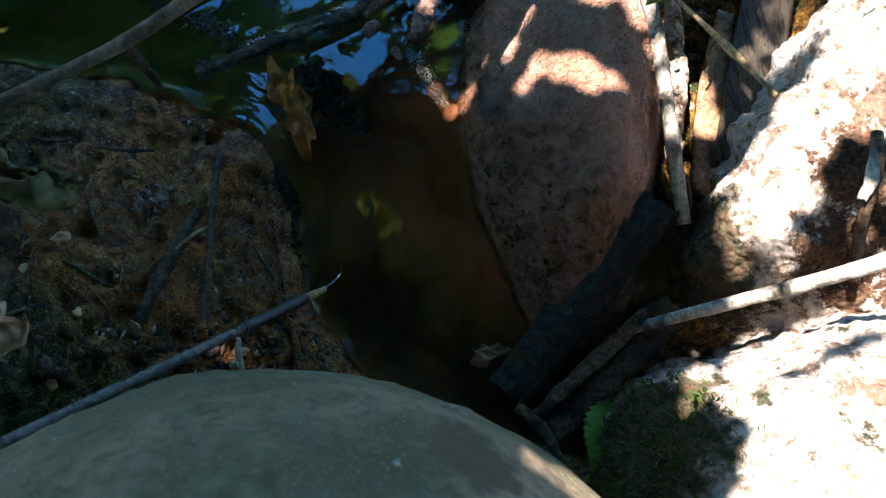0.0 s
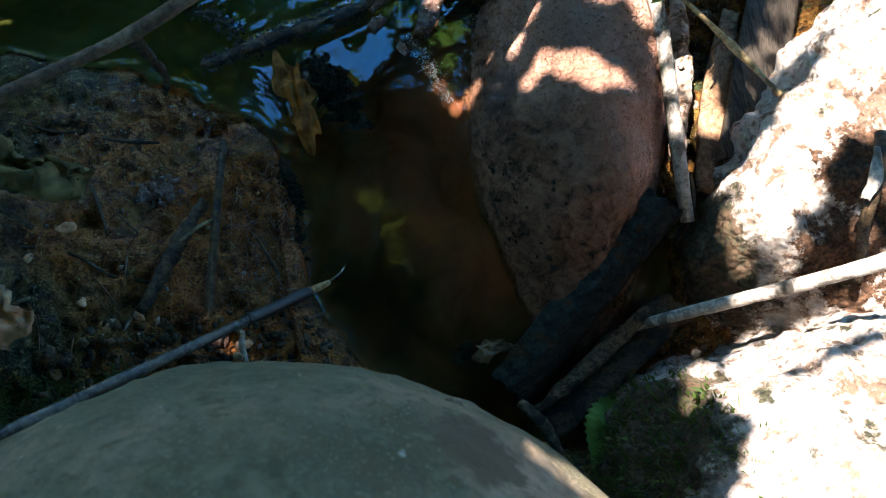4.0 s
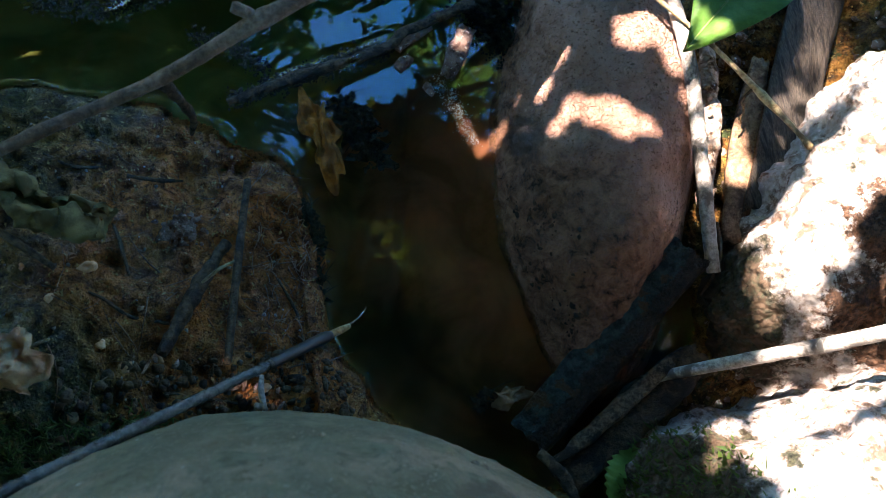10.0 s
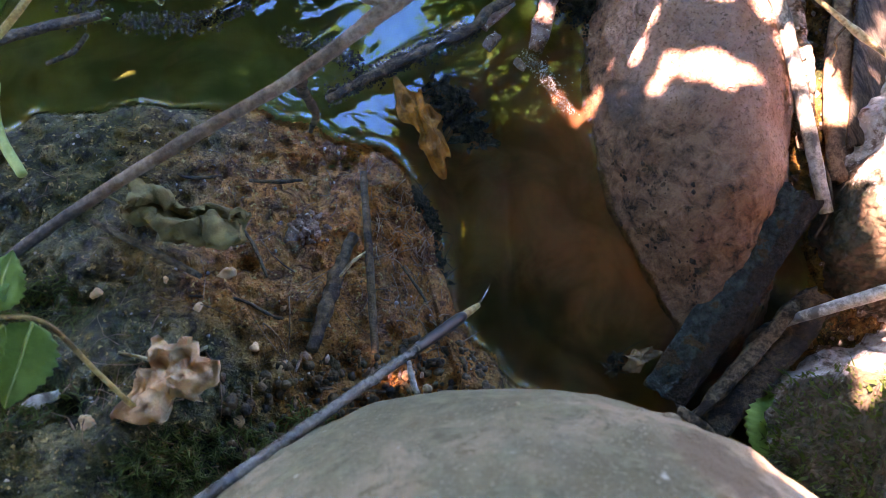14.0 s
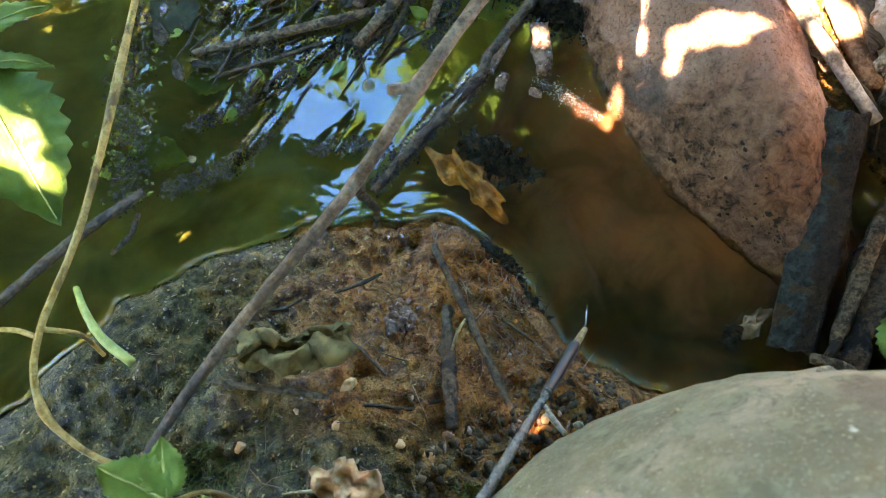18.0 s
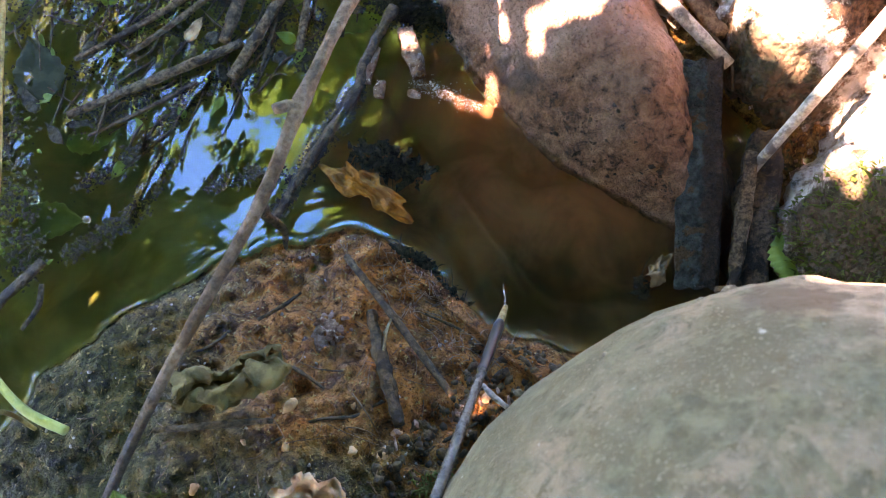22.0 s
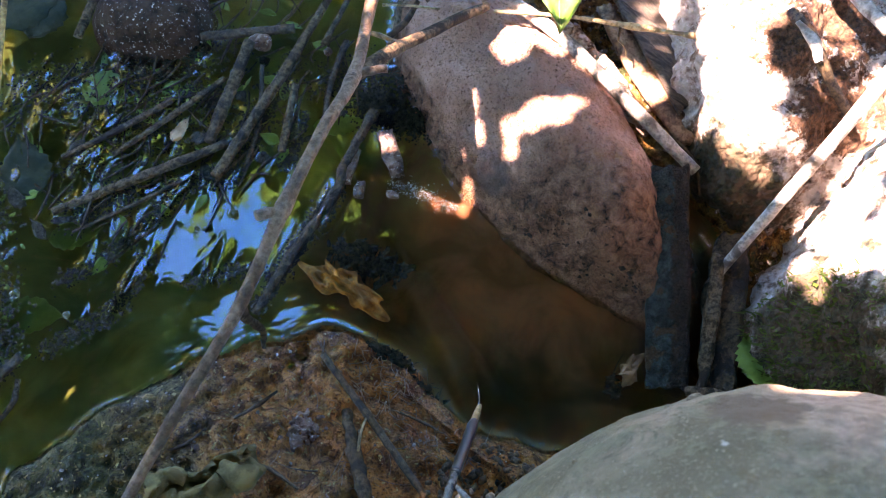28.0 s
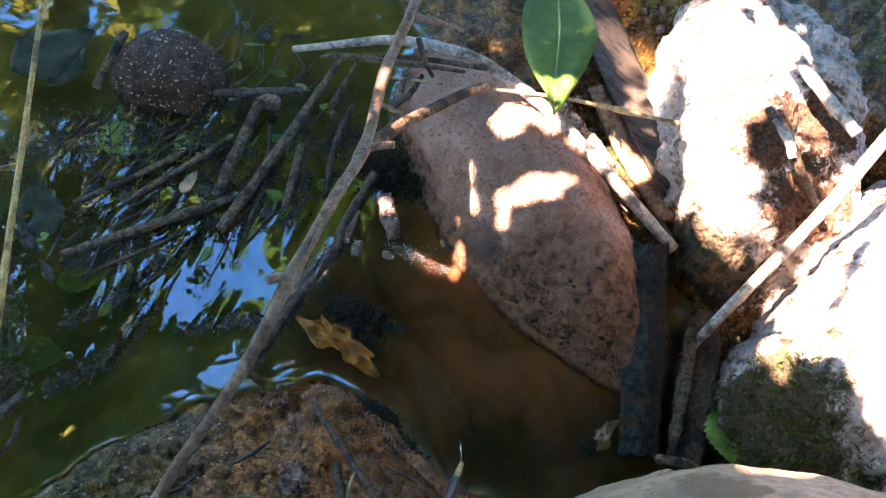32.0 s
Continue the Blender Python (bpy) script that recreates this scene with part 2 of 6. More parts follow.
def relief(nt, b, *layers):
    """Bump from (height socket, depth in metres) layers."""
    last = None
    for h, deep in layers:
        n = nt.nodes.new("ShaderNodeBump")
        n.inputs["Strength"].default_value = 1.0
        n.inputs["Distance"].default_value = deep
        nt.links.new(h, n.inputs["Height"])
        if last is not None:
            nt.links.new(last, n.inputs["Normal"])
        last = n.outputs[0]
    nt.links.new(last, b.inputs["Normal"])
    nt.links.new(last, b.inputs["Coat Normal"])


def mud_material():
    m, nt, b = shader("wet_mud", 0.8, spec=0.15)
    v = coords(nt)
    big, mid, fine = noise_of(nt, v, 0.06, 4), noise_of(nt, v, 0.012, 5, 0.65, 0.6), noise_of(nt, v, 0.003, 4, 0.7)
    # ramps follow the bump noise: crevice shade put into the mud's colour
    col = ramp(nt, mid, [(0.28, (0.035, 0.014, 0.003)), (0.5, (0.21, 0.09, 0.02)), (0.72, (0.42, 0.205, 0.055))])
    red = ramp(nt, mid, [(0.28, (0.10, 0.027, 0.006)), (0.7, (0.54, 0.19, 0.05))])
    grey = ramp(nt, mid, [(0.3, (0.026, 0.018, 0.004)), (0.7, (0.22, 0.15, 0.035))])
    clay = nt.nodes.new("ShaderNodeVectorMath")
    clay.operation = "DISTANCE"
    clay.inputs[1].default_value = (-0.135, 0.035, 0.03)
    nt.links.new(v, clay.inputs[0])
    edge = nt.nodes.new("ShaderNodeMath")
    edge.operation = "MULTIPLY_ADD"
    nt.links.new(big, edge.inputs[0])
    edge.inputs[1].default_value = -0.16
    nt.links.new(clay.outputs["Value"], edge.inputs[2])
    col = mix(nt, spread(nt, noise_of(nt, v, 0.045, 5, 0.6, 0.8), 0.50, 0.66), col, grey)
    col = mix(nt, spread(nt, noise_of(nt, v, 0.02, 6, 0.7), 0.56, 0.68), col, (0.04, 0.055, 0.018))
    side = nt.nodes.new("ShaderNodeSeparateXYZ")
    nt.links.new(v, side.inputs[0])
    algae = nt.nodes.new("ShaderNodeMath")
    algae.operation = "MULTIPLY_ADD"
    nt.links.new(noise_of(nt, v, 0.03, 6, 0.7, 0.5), algae.inputs[0])
    algae.inputs[1].default_value = 0.22
    nt.links.new(side.outputs[0], algae.inputs[2])
    mossy = ramp(nt, mid, [(0.3, (0.012, 0.016, 0.006)), (0.55, (0.075, 0.078, 0.026)), (0.75, (0.19, 0.14, 0.05))])
    col = mix(nt, spread(nt, algae.outputs[0], -0.075, -0.105), col, mossy)
    col = mix(nt, spread(nt, edge.outputs[0], 0.075, -0.01), col, red)
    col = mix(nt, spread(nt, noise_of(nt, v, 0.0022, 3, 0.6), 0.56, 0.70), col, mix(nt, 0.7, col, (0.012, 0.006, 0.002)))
    col = mix(nt, spread(nt, noise_of(nt, v, 0.0030, 3, 0.6), 0.64, 0.76), col, (0.42, 0.27, 0.10))
    nt.links.new(col, b.inputs["Base Color"])
    film = nt.nodes.new("ShaderNodeMapRange")
    nt.links.new(noise_of(nt, v, 0.05, 4, 0.6), film.inputs[0])
    film.inputs[1].default_value, film.inputs[2].default_value, film.inputs[3].default_value, film.inputs[4].default_value = 0.40, 0.56, 0.2, 0.85
    nt.links.new(film.outputs[0], b.inputs["Coat Weight"])
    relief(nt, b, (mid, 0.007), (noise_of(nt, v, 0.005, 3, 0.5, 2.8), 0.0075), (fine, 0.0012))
    return m


def silt_material():
    m, nt, b = shader("pond_silt", 0.9, spec=0.1)
    v = coords(nt)
    n = noise_of(nt, v, 0.05, 5, 0.6, 0.5)
    olive = ramp(nt, n, [(0.3, (0.058, 0.074, 0.018)), (0.7, (0.130, 0.150, 0.042))])
    brown = ramp(nt, n, [(0.3, (0.15, 0.060, 0.031)), (0.7, (0.32, 0.132, 0.072))])
    near = nt.nodes.new("ShaderNodeVectorMath")
    near.operation = "DISTANCE"
    near.inputs[1].default_value = (0.03, 0.03, 0)
    nt.links.new(v, near.inputs[0])
    umber = ramp(nt, n, [(0.3, (0.070, 0.040, 0.018)), (0.7, (0.15, 0.082, 0.038))])
    wide = nt.nodes.new("ShaderNodeVectorMath")
    wide.operation = "DISTANCE"
    wide.inputs[1].default_value = (-0.02, 0.01, 0)
    nt.links.new(v, wide.inputs[0])
    col = mix(nt, spread(nt, near.outputs["Value"], 0.060, 0.125), brown, umber)
    col = mix(nt, spread(nt, wide.outputs["Value"], 0.12, 0.18), col, olive)
    # near-black round the hole's floor: its deep shade put into the colour
    hole_dark = nt.nodes.new("ShaderNodeVectorMath")
    hole_dark.operation = "DISTANCE"
    hole_dark.inputs[1].default_value = (-0.065, -0.045, -0.06)
    nt.links.new(v, hole_dark.inputs[0])
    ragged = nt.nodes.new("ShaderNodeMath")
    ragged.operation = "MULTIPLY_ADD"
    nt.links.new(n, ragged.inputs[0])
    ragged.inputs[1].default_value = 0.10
    nt.links.new(hole_dark.outputs["Value"], ragged.inputs[2])
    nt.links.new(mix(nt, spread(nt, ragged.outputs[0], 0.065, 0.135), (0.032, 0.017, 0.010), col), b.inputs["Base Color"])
    return m


def red_rock_material():
    m, nt, b = shader("red_sandstone", 0.75, spec=0.2)
    v = coords(nt)
    big, mid, fine = noise_of(nt, v, 0.05, 5, 0.6, 0.4), noise_of(nt, v, 0.010, 6, 0.65), noise_of(nt, v, 0.0022, 4, 0.7)
    col = ramp(nt, big, [(0.3, (0.29, 0.145, 0.10)), (0.55, (0.38, 0.205, 0.152)), (0.75, (0.45, 0.265, 0.205))])
    col = mix(nt, spread(nt, fine, 0.55, 0.72), col, (0.16, 0.075, 0.045))
    col = mix(nt, spread(nt, noise_of(nt, v, 0.006, 3, 0.5), 0.76, 0.84), col, (0.13, 0.065, 0.038))
    # dark algae and wet on the side towards the hole, with a ragged edge
    sep = nt.nodes.new("ShaderNodeSeparateXYZ")
    nt.links.new(v, sep.inputs[0])

    def calc(op, a, b, c=None):
        n = nt.nodes.new("ShaderNodeMath")
        n.operation = op
        for k, val in enumerate((a, b) if c is None else (a, b, c)):
            if isinstance(val, (int, float)):
                n.inputs[k].default_value = val
            else:
                nt.links.new(val, n.inputs[k])
        return n.outputs[0]

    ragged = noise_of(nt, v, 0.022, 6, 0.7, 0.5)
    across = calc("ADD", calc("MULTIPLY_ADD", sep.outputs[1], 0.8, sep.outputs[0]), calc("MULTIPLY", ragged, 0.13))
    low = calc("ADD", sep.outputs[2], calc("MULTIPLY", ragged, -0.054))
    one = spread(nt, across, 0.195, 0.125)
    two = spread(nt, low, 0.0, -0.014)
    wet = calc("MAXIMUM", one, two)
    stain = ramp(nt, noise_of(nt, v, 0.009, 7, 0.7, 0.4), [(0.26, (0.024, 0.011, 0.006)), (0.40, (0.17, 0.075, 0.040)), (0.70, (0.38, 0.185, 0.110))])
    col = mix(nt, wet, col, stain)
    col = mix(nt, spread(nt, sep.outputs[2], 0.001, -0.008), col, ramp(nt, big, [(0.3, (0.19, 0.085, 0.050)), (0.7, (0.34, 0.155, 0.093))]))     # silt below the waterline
    splash = nt.nodes.new("ShaderNodeVectorMath")
    splash.operation = "DISTANCE"
    splash.inputs[1].default_value = (0.023, 0.079, 0.024)
    nt.links.new(v, splash.inputs[0])
    shine = spread(nt, calc("MULTIPLY_ADD", mid, 0.02, splash.outputs["Value"]), 0.030, 0.020)
    col = mix(nt, calc("MULTIPLY", shine, 0.75), col, (0.05, 0.026, 0.014))
    nt.links.new(col, b.inputs["Base Color"])
    nt.links.new(calc("MAXIMUM", calc("MULTIPLY", wet, 0.28), shine), b.inputs["Coat Weight"])
    crack = nt.nodes.new("ShaderNodeTexVoronoi")
    crack.feature = "DISTANCE_TO_EDGE"
    crack.inputs["Scale"].default_value = 90
    warp = nt.nodes.new("ShaderNodeVectorMath")
    warp.operation = "MULTIPLY_ADD"
    nz = nt.nodes.new("ShaderNodeTexNoise")
    nz.inputs["Scale"].default_value = 70
    nt.links.new(v, nz.inputs["Vector"])
    nt.links.new(nz.outputs["Color"], warp.inputs[0])
    warp.inputs[1].default_value = (0.02, 0.02, 0.02)
    nt.links.new(v, warp.inputs[2])
    nt.links.new(warp.outputs[0], crack.inputs["Vector"])
    cr = spread(nt, crack.outputs["Distance"], 0.0, 0.05)
    keep = mix(nt, spread(nt, noise_of(nt, v, 0.03, 2), 0.50, 0.60), (1, 1, 1), cr)
    pits = nt.nodes.new("ShaderNodeMix")
    pits.data_type = "FLOAT"
    nt.links.new(wet, pits.inputs[0])
    pits.inputs[2].default_value = 0.5
    nt.links.new(mid, pits.inputs[3])
    grain = nt.nodes.new("ShaderNodeTexVoronoi")
    grain.inputs["Scale"].default_value = 420
    nt.links.new(v, grain.inputs["Vector"])
    hollow = spread(nt, noise_of(nt, v, 0.005, 4, 0.6, 0.5), 0.36, 0.48)      # small pits with sharp lips
    relief(nt, b, (pits.outputs[0], 0.010), (mid, 0.004), (hollow, 0.0012), (spread(nt, grain.outputs["Distance"], 0.7, 0.0), 0.0006), (fine, 0.002), (keep, 0.0016))
    return m


def pale_rock_material(name, light=(0.43, 0.385, 0.35), warm=(0.35, 0.285, 0.24), dark=(0.17, 0.115, 0.085), moss=0.0, foot=(0.03, -0.13, 0.07), wide=0.12, grains=True, soil=()):
    m, nt, b = shader(name, 0.85, spec=0.3)
    v = coords(nt)
    big, mid, fine = noise_of(nt, v, 0.045, 5, 0.6, 0.6), noise_of(nt, v, 0.009, 6, 0.7), noise_of(nt, v, 0.0025, 4, 0.7)
    col = ramp(nt, mid, [(0.30, dark), (0.42, warm), (0.56, light)])
    col = mix(nt, spread(nt, big, 0.62, 0.68), col, mix(nt, mid, dark, (0.13, 0.07, 0.042)))
    col = mix(nt, spread(nt, fine, 0.62, 0.75), col, (0.6, 0.55, 0.5))
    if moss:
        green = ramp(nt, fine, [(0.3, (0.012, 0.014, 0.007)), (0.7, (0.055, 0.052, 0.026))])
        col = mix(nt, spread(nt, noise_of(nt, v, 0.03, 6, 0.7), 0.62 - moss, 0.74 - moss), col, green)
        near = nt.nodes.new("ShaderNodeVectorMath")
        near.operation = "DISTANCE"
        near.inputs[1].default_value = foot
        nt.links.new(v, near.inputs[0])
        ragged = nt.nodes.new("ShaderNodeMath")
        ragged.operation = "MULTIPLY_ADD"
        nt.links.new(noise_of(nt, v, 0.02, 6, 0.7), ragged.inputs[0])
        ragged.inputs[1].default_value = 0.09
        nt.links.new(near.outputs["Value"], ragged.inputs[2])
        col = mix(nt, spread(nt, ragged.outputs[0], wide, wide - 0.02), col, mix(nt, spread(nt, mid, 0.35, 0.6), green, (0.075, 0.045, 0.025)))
    for place, reach in soil:
        spot = nt.nodes.new("ShaderNodeVectorMath")
        spot.operation = "DISTANCE"
        spot.inputs[1].default_value = place
        nt.links.new(v, spot.inputs[0])
        frayed = nt.nodes.new("ShaderNodeMath")
        frayed.operation = "MULTIPLY_ADD"
        nt.links.new(noise_of(nt, v, 0.016, 6, 0.75), frayed.inputs[0])
        frayed.inputs[1].default_value = 0.10
        nt.links.new(spot.outputs["Value"], frayed.inputs[2])
        col = mix(nt, spread(nt, frayed.outputs[0], reach, reach - 0.008), col, ramp(nt, fine, [(0.3, (0.025, 0.012, 0.006)), (0.7, (0.12, 0.058, 0.030))]))
    nt.links.new(col, b.inputs["Base Color"])
    if grains:
        cell = nt.nodes.new("ShaderNodeTexVoronoi")
        cell.inputs["Scale"].default_value = 230
        nt.links.new(v, cell.inputs["Vector"])
        relief(nt, b, (mid, 0.005), (spread(nt, cell.outputs["Distance"], 0.75, 0.0), 0.0022), (fine, 0.0012))
    else:
        relief(nt, b, (mid, 0.005), (fine, 0.0018))
    return m


def grey_stone_material():
    m, nt, b = shader("grey_green_stone", 0.8, spec=0.35)
    v = coords(nt)
    big, mid, fine = noise_of(nt, v, 0.05, 4, 0.5, 0.5), noise_of(nt, v, 0.008, 6, 0.65), noise_of(nt, v, 0.0016, 3, 0.7)
    col = ramp(nt, big, [(0.32, (0.10, 0.088, 0.048)), (0.55, (0.165, 0.136, 0.082)), (0.72, (0.235, 0.172, 0.112))])
    col = mix(nt, spread(nt, mid, 0.4, 0.75), col, (0.11, 0.092, 0.052))
    col = mix(nt, spread(nt, fine, 0.56, 0.80), col, (0.27, 0.225, 0.15))
    col = mix(nt, spread(nt, noise_of(nt, v, 0.02, 5, 0.7), 0.66, 0.72), col, (0.12, 0.092, 0.046))
    col = mix(nt, spread(nt, noise_of(nt, v, 0.009, 2, 0.4), 0.84, 0.88), col, (0.36, 0.34, 0.29))
    col = mix(nt, spread(nt, noise_of(nt, v, 0.028, 5, 0.65, 0.6), 0.50, 0.62), col, ramp(nt, mid, [(0.3, (0.088, 0.081, 0.045)), (0.7, (0.17, 0.152, 0.09))]))
    beige = nt.nodes.new("ShaderNodeVectorMath")
    beige.operation = "DISTANCE"
    beige.inputs[1].default_value = (-0.03, -0.16, 0.215)
    nt.links.new(v, beige.inputs[0])
    rim = nt.nodes.new("ShaderNodeMath")
    rim.operation = "MULTIPLY_ADD"
    nt.links.new(noise_of(nt, v, 0.02, 5, 0.65), rim.inputs[0])
    rim.inputs[1].default_value = 0.10
    nt.links.new(beige.outputs["Value"], rim.inputs[2])
    col = mix(nt, spread(nt, rim.outputs[0], 0.125, 0.095), col, ramp(nt, mid, [(0.3, (0.15, 0.11, 0.072)), (0.7, (0.29, 0.215, 0.15))]))
    worn = nt.nodes.new("ShaderNodeVectorMath")
    worn.operation = "DISTANCE"
    worn.inputs[1].default_value = (-0.065, -0.110, 0.203)
    nt.links.new(v, worn.inputs[0])
    edge = nt.nodes.new("ShaderNodeMath")
    edge.operation = "MULTIPLY_ADD"
    nt.links.new(mid, edge.inputs[0])
    edge.inputs[1].default_value = 0.03
    nt.links.new(worn.outputs["Value"], edge.inputs[2])
    col = mix(nt, spread(nt, edge.outputs[0], 0.040, 0.030), col, (0.10, 0.075, 0.045))
    nt.links.new(col, b.inputs["Base Color"])
    relief(nt, b, (mid, 0.003), (fine, 0.001))
    return m


def wood_material(name, lo, hi, rough=0.75, grain=(1, 1, 1), spec=0.3, deep=0.0012, pale=None, coat=0.0):
    m, nt, b = shader(name, rough, spec=spec, coat=coat)
    tc = nt.nodes.new("ShaderNodeTexCoord")
    mp = nt.nodes.new("ShaderNodeMapping")
    mp.inputs["Scale"].default_value = grain
    nt.links.new(tc.outputs["Object"], mp.inputs["Vector"])
    v = mp.outputs[0]
    big, fine = noise_of(nt, v, 0.02, 5, 0.65, 0.5), noise_of(nt, v, 0.0035, 5, 0.7)
    col = ramp(nt, fine, [(0.3, lo), (0.68, hi)])
    col = mix(nt, spread(nt, big, 0.5, 0.66), col, tuple(0.45 * c for c in lo))
    if pale:
        col = mix(nt, spread(nt, noise_of(nt, v, 0.03, 4, 0.6), 0.56, 0.66), col, pale)
    nt.links.new(col, b.inputs["Base Color"])
    relief(nt, b, (big, 0.002), (fine, deep))
    return m


def branch_material():
    """Bare bark: brown, worn pale in stretches, and wet and black towards its low end."""
    m, nt, b = shader("weathered_branch", 0.6, spec=0.25)
    v = coords(nt)
    sep = nt.nodes.new("ShaderNodeSeparateXYZ")
    nt.links.new(v, sep.inputs[0])
    along = coords(nt, (1, 0.15, 0.15))
    fine, mid = noise_of(nt, v, 0.003, 5, 0.7), noise_of(nt, v, 0.012, 5, 0.65, 0.4)
    worn = spread(nt, noise_of(nt, along, 0.035, 3, 0.55), 0.49, 0.58)
    brown = ramp(nt, fine, [(0.3, (0.055, 0.029, 0.016)), (0.7, (0.135, 0.078, 0.046))])
    pale = ramp(nt, fine, [(0.3, (0.14, 0.080, 0.048)), (0.7, (0.255, 0.160, 0.104))])
    col = mix(nt, worn, brown, pale)
    high = spread(nt, sep.outputs[0], -0.15, -0.05)
    col = mix(nt, high, col, mix(nt, spread(nt, mid, 0.3, 0.7), brown, pale))
    col = mix(nt, spread(nt, mid, 0.64, 0.72), col, (0.07, 0.04, 0.024))
    wet = spread(nt, sep.outputs[0], -0.245, -0.29)
    col = mix(nt, wet, col, ramp(nt, fine, [(0.3, (0.012, 0.008, 0.006)), (0.7, (0.06, 0.038, 0.025))]))
    nt.links.new(col, b.inputs["Base Color"])
    damp = nt.nodes.new("ShaderNodeMath")
    damp.operation = "MULTIPLY"
    nt.links.new(wet, damp.inputs[0])
    damp.inputs[1].default_value = 0.35
    nt.links.new(damp.outputs[0], b.inputs["Coat Weight"])
    relief(nt, b, (mid, 0.002), (fine, 0.0012))
    return m


def granular_bark():
    m, nt, b = shader("soaked_bark", 0.55, spec=0.08)
    v = coords(nt)
    cell = nt.nodes.new("ShaderNodeTexVoronoi")
    cell.inputs["Scale"].default_value = 640
    nt.links.new(v, cell.inputs["Vector"])
    big, mid = noise_of(nt, v, 0.02, 5, 0.6), noise_of(nt, v, 0.006, 5, 0.65)
    col = ramp(nt, mid, [(0.32, (0.004, 0.008, 0.008)), (0.68, (0.034, 0.064, 0.060))])
    col = mix(nt, spread(nt, big, 0.57, 0.64), col, (0.065, 0.038, 0.018))
    # the grain side of the split: bare dark wood beyond a ragged line along the strip
    line = nt.nodes.new("ShaderNodeVectorMath")
    line.operation = "DOT_PRODUCT"
    line.inputs[1].default_value = (-0.655, 0.755, 0)
    nt.links.new(v, line.inputs[0])
    frayed = nt.nodes.new("ShaderNodeMath")
    frayed.operation = "MULTIPLY_ADD"
    nt.links.new(big, frayed.inputs[0])
    frayed.inputs[1].default_value = 0.022
    nt.links.new(line.outputs["Value"], frayed.inputs[2])
    bare = spread(nt, frayed.outputs[0], -0.0630, -0.0655)
    col = mix(nt, bare, col, ramp(nt, noise_of(nt, v, 0.004, 5, 0.7), [(0.3, (0.004, 0.003, 0.002)), (0.7, (0.034, 0.021, 0.014))]))
    nt.links.new(col, b.inputs["Base Color"])
    film = nt.nodes.new("ShaderNodeMath")
    film.operation = "MULTIPLY"
    nt.links.new(spread(nt, big, 0.65, 0.45), film.inputs[0])
    film.inputs[1].default_value = 0.14
    nt.links.new(film.outputs[0], b.inputs["Coat Weight"])
    relief(nt, b, (mid, 0.007), (spread(nt, cell.outputs["Distance"], 0.7, 0.0), 0.0014), (noise_of(nt, v, 0.0018, 4, 0.7), 0.0018))
    return m


def leaf_material(name, lo, hi, rough=0.45, glow=0.35, through_leaf=(0.36, 0.52, 0.06)):
    m, nt, b = shader(name, rough, spec=0.25)
    tc = nt.nodes.new("ShaderNodeTexCoord")
    v = tc.outputs["Object"]
    n = noise_of(nt, v, 0.012, 5, 0.6)
    info = nt.nodes.new("ShaderNodeObjectInfo")
    isl = nt.nodes.new("ShaderNodeNewGeometry")
    col = mix(nt, spread(nt, n, 0.35, 0.65), lo, hi)
    col = mix(nt, isl.outputs["Random Per Island"], col, mix(nt, 0.5, col, hi))
    nt.links.new(col, b.inputs["Base Color"])
    relief(nt, b, (noise_of(nt, v, 0.004, 4), 0.0008))
    if glow:
        tr = nt.nodes.new("ShaderNodeBsdfTranslucent")
        nt.links.new(mix(nt, 0.5, col, through_leaf), tr.inputs[0])
        mx = nt.nodes.new("ShaderNodeMixShader")
        mx.inputs[0].default_value = glow
        out = nt.nodes["Material Output"]
        nt.links.new(b.outputs[0], mx.inputs[1])
        nt.links.new(tr.outputs[0], mx.inputs[2])
        nt.links.new(mx.outputs[0], out.inputs[0])
    return m


def water_material():
    m, nt, b = shader("pond_water", 0.0, spec=1.0)
    b.inputs["Base Color"].default_value = (0.80, 0.66, 0.52, 1)
    b.inputs["Transmission Weight"].default_value = 1.0
    b.inputs["IOR"].default_value = 1.33
    b.inputs["Coat Weight"].default_value, b.inputs["Coat Roughness"].default_value = 1.0, 0.0
    b.inputs["Coat IOR"].default_value = 1.55
    v = coords(nt)
    relief(nt, b, (noise_of(nt, v, 0.05, 2, 0.4), 0.0006), (noise_of(nt, v, 0.012, 2, 0.5), 0.0001))
    return m


MUD, SILT, RED, GREY = mud_material(), silt_material(), red_rock_material(), grey_stone_material()
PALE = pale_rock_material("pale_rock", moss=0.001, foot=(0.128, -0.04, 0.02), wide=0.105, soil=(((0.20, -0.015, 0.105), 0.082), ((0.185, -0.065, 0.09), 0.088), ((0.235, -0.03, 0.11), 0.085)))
PALE_B = pale_rock_material("mossy_pale_rock", light=(0.46, 0.40, 0.365), warm=(0.38, 0.285, 0.235), moss=0.04)
WATER = water_material()
BRANCH = branch_material()
DARKWOOD = wood_material("wet_dark_wood", (0.016, 0.010, 0.004), (0.085, 0.052, 0.024), 0.7, spec=0.15, deep=0.003, coat=0.4)
GREYWOOD = wood_material("grey_dead_wood", (0.03, 0.02, 0.010), (0.16, 0.105, 0.056), 0.75, spec=0.2, deep=0.003, coat=0.15)
PALETWIG = wood_material("bleached_twig", (0.19, 0.165, 0.14), (0.42, 0.38, 0.33), 0.65)
BARK = granular_bark()
TANWOOD = wood_material("tan_wood", (0.13, 0.062, 0.032), (0.30, 0.17, 0.095), 0.7)
BAMBOO = wood_material("grey_split_bamboo", (0.035, 0.027, 0.020), (0.105, 0.080, 0.058), 0.5, grain=(6, 1, 1))
STRAW = wood_material("dry_straw", (0.22, 0.15, 0.07), (0.45, 0.34, 0.18), 0.6)
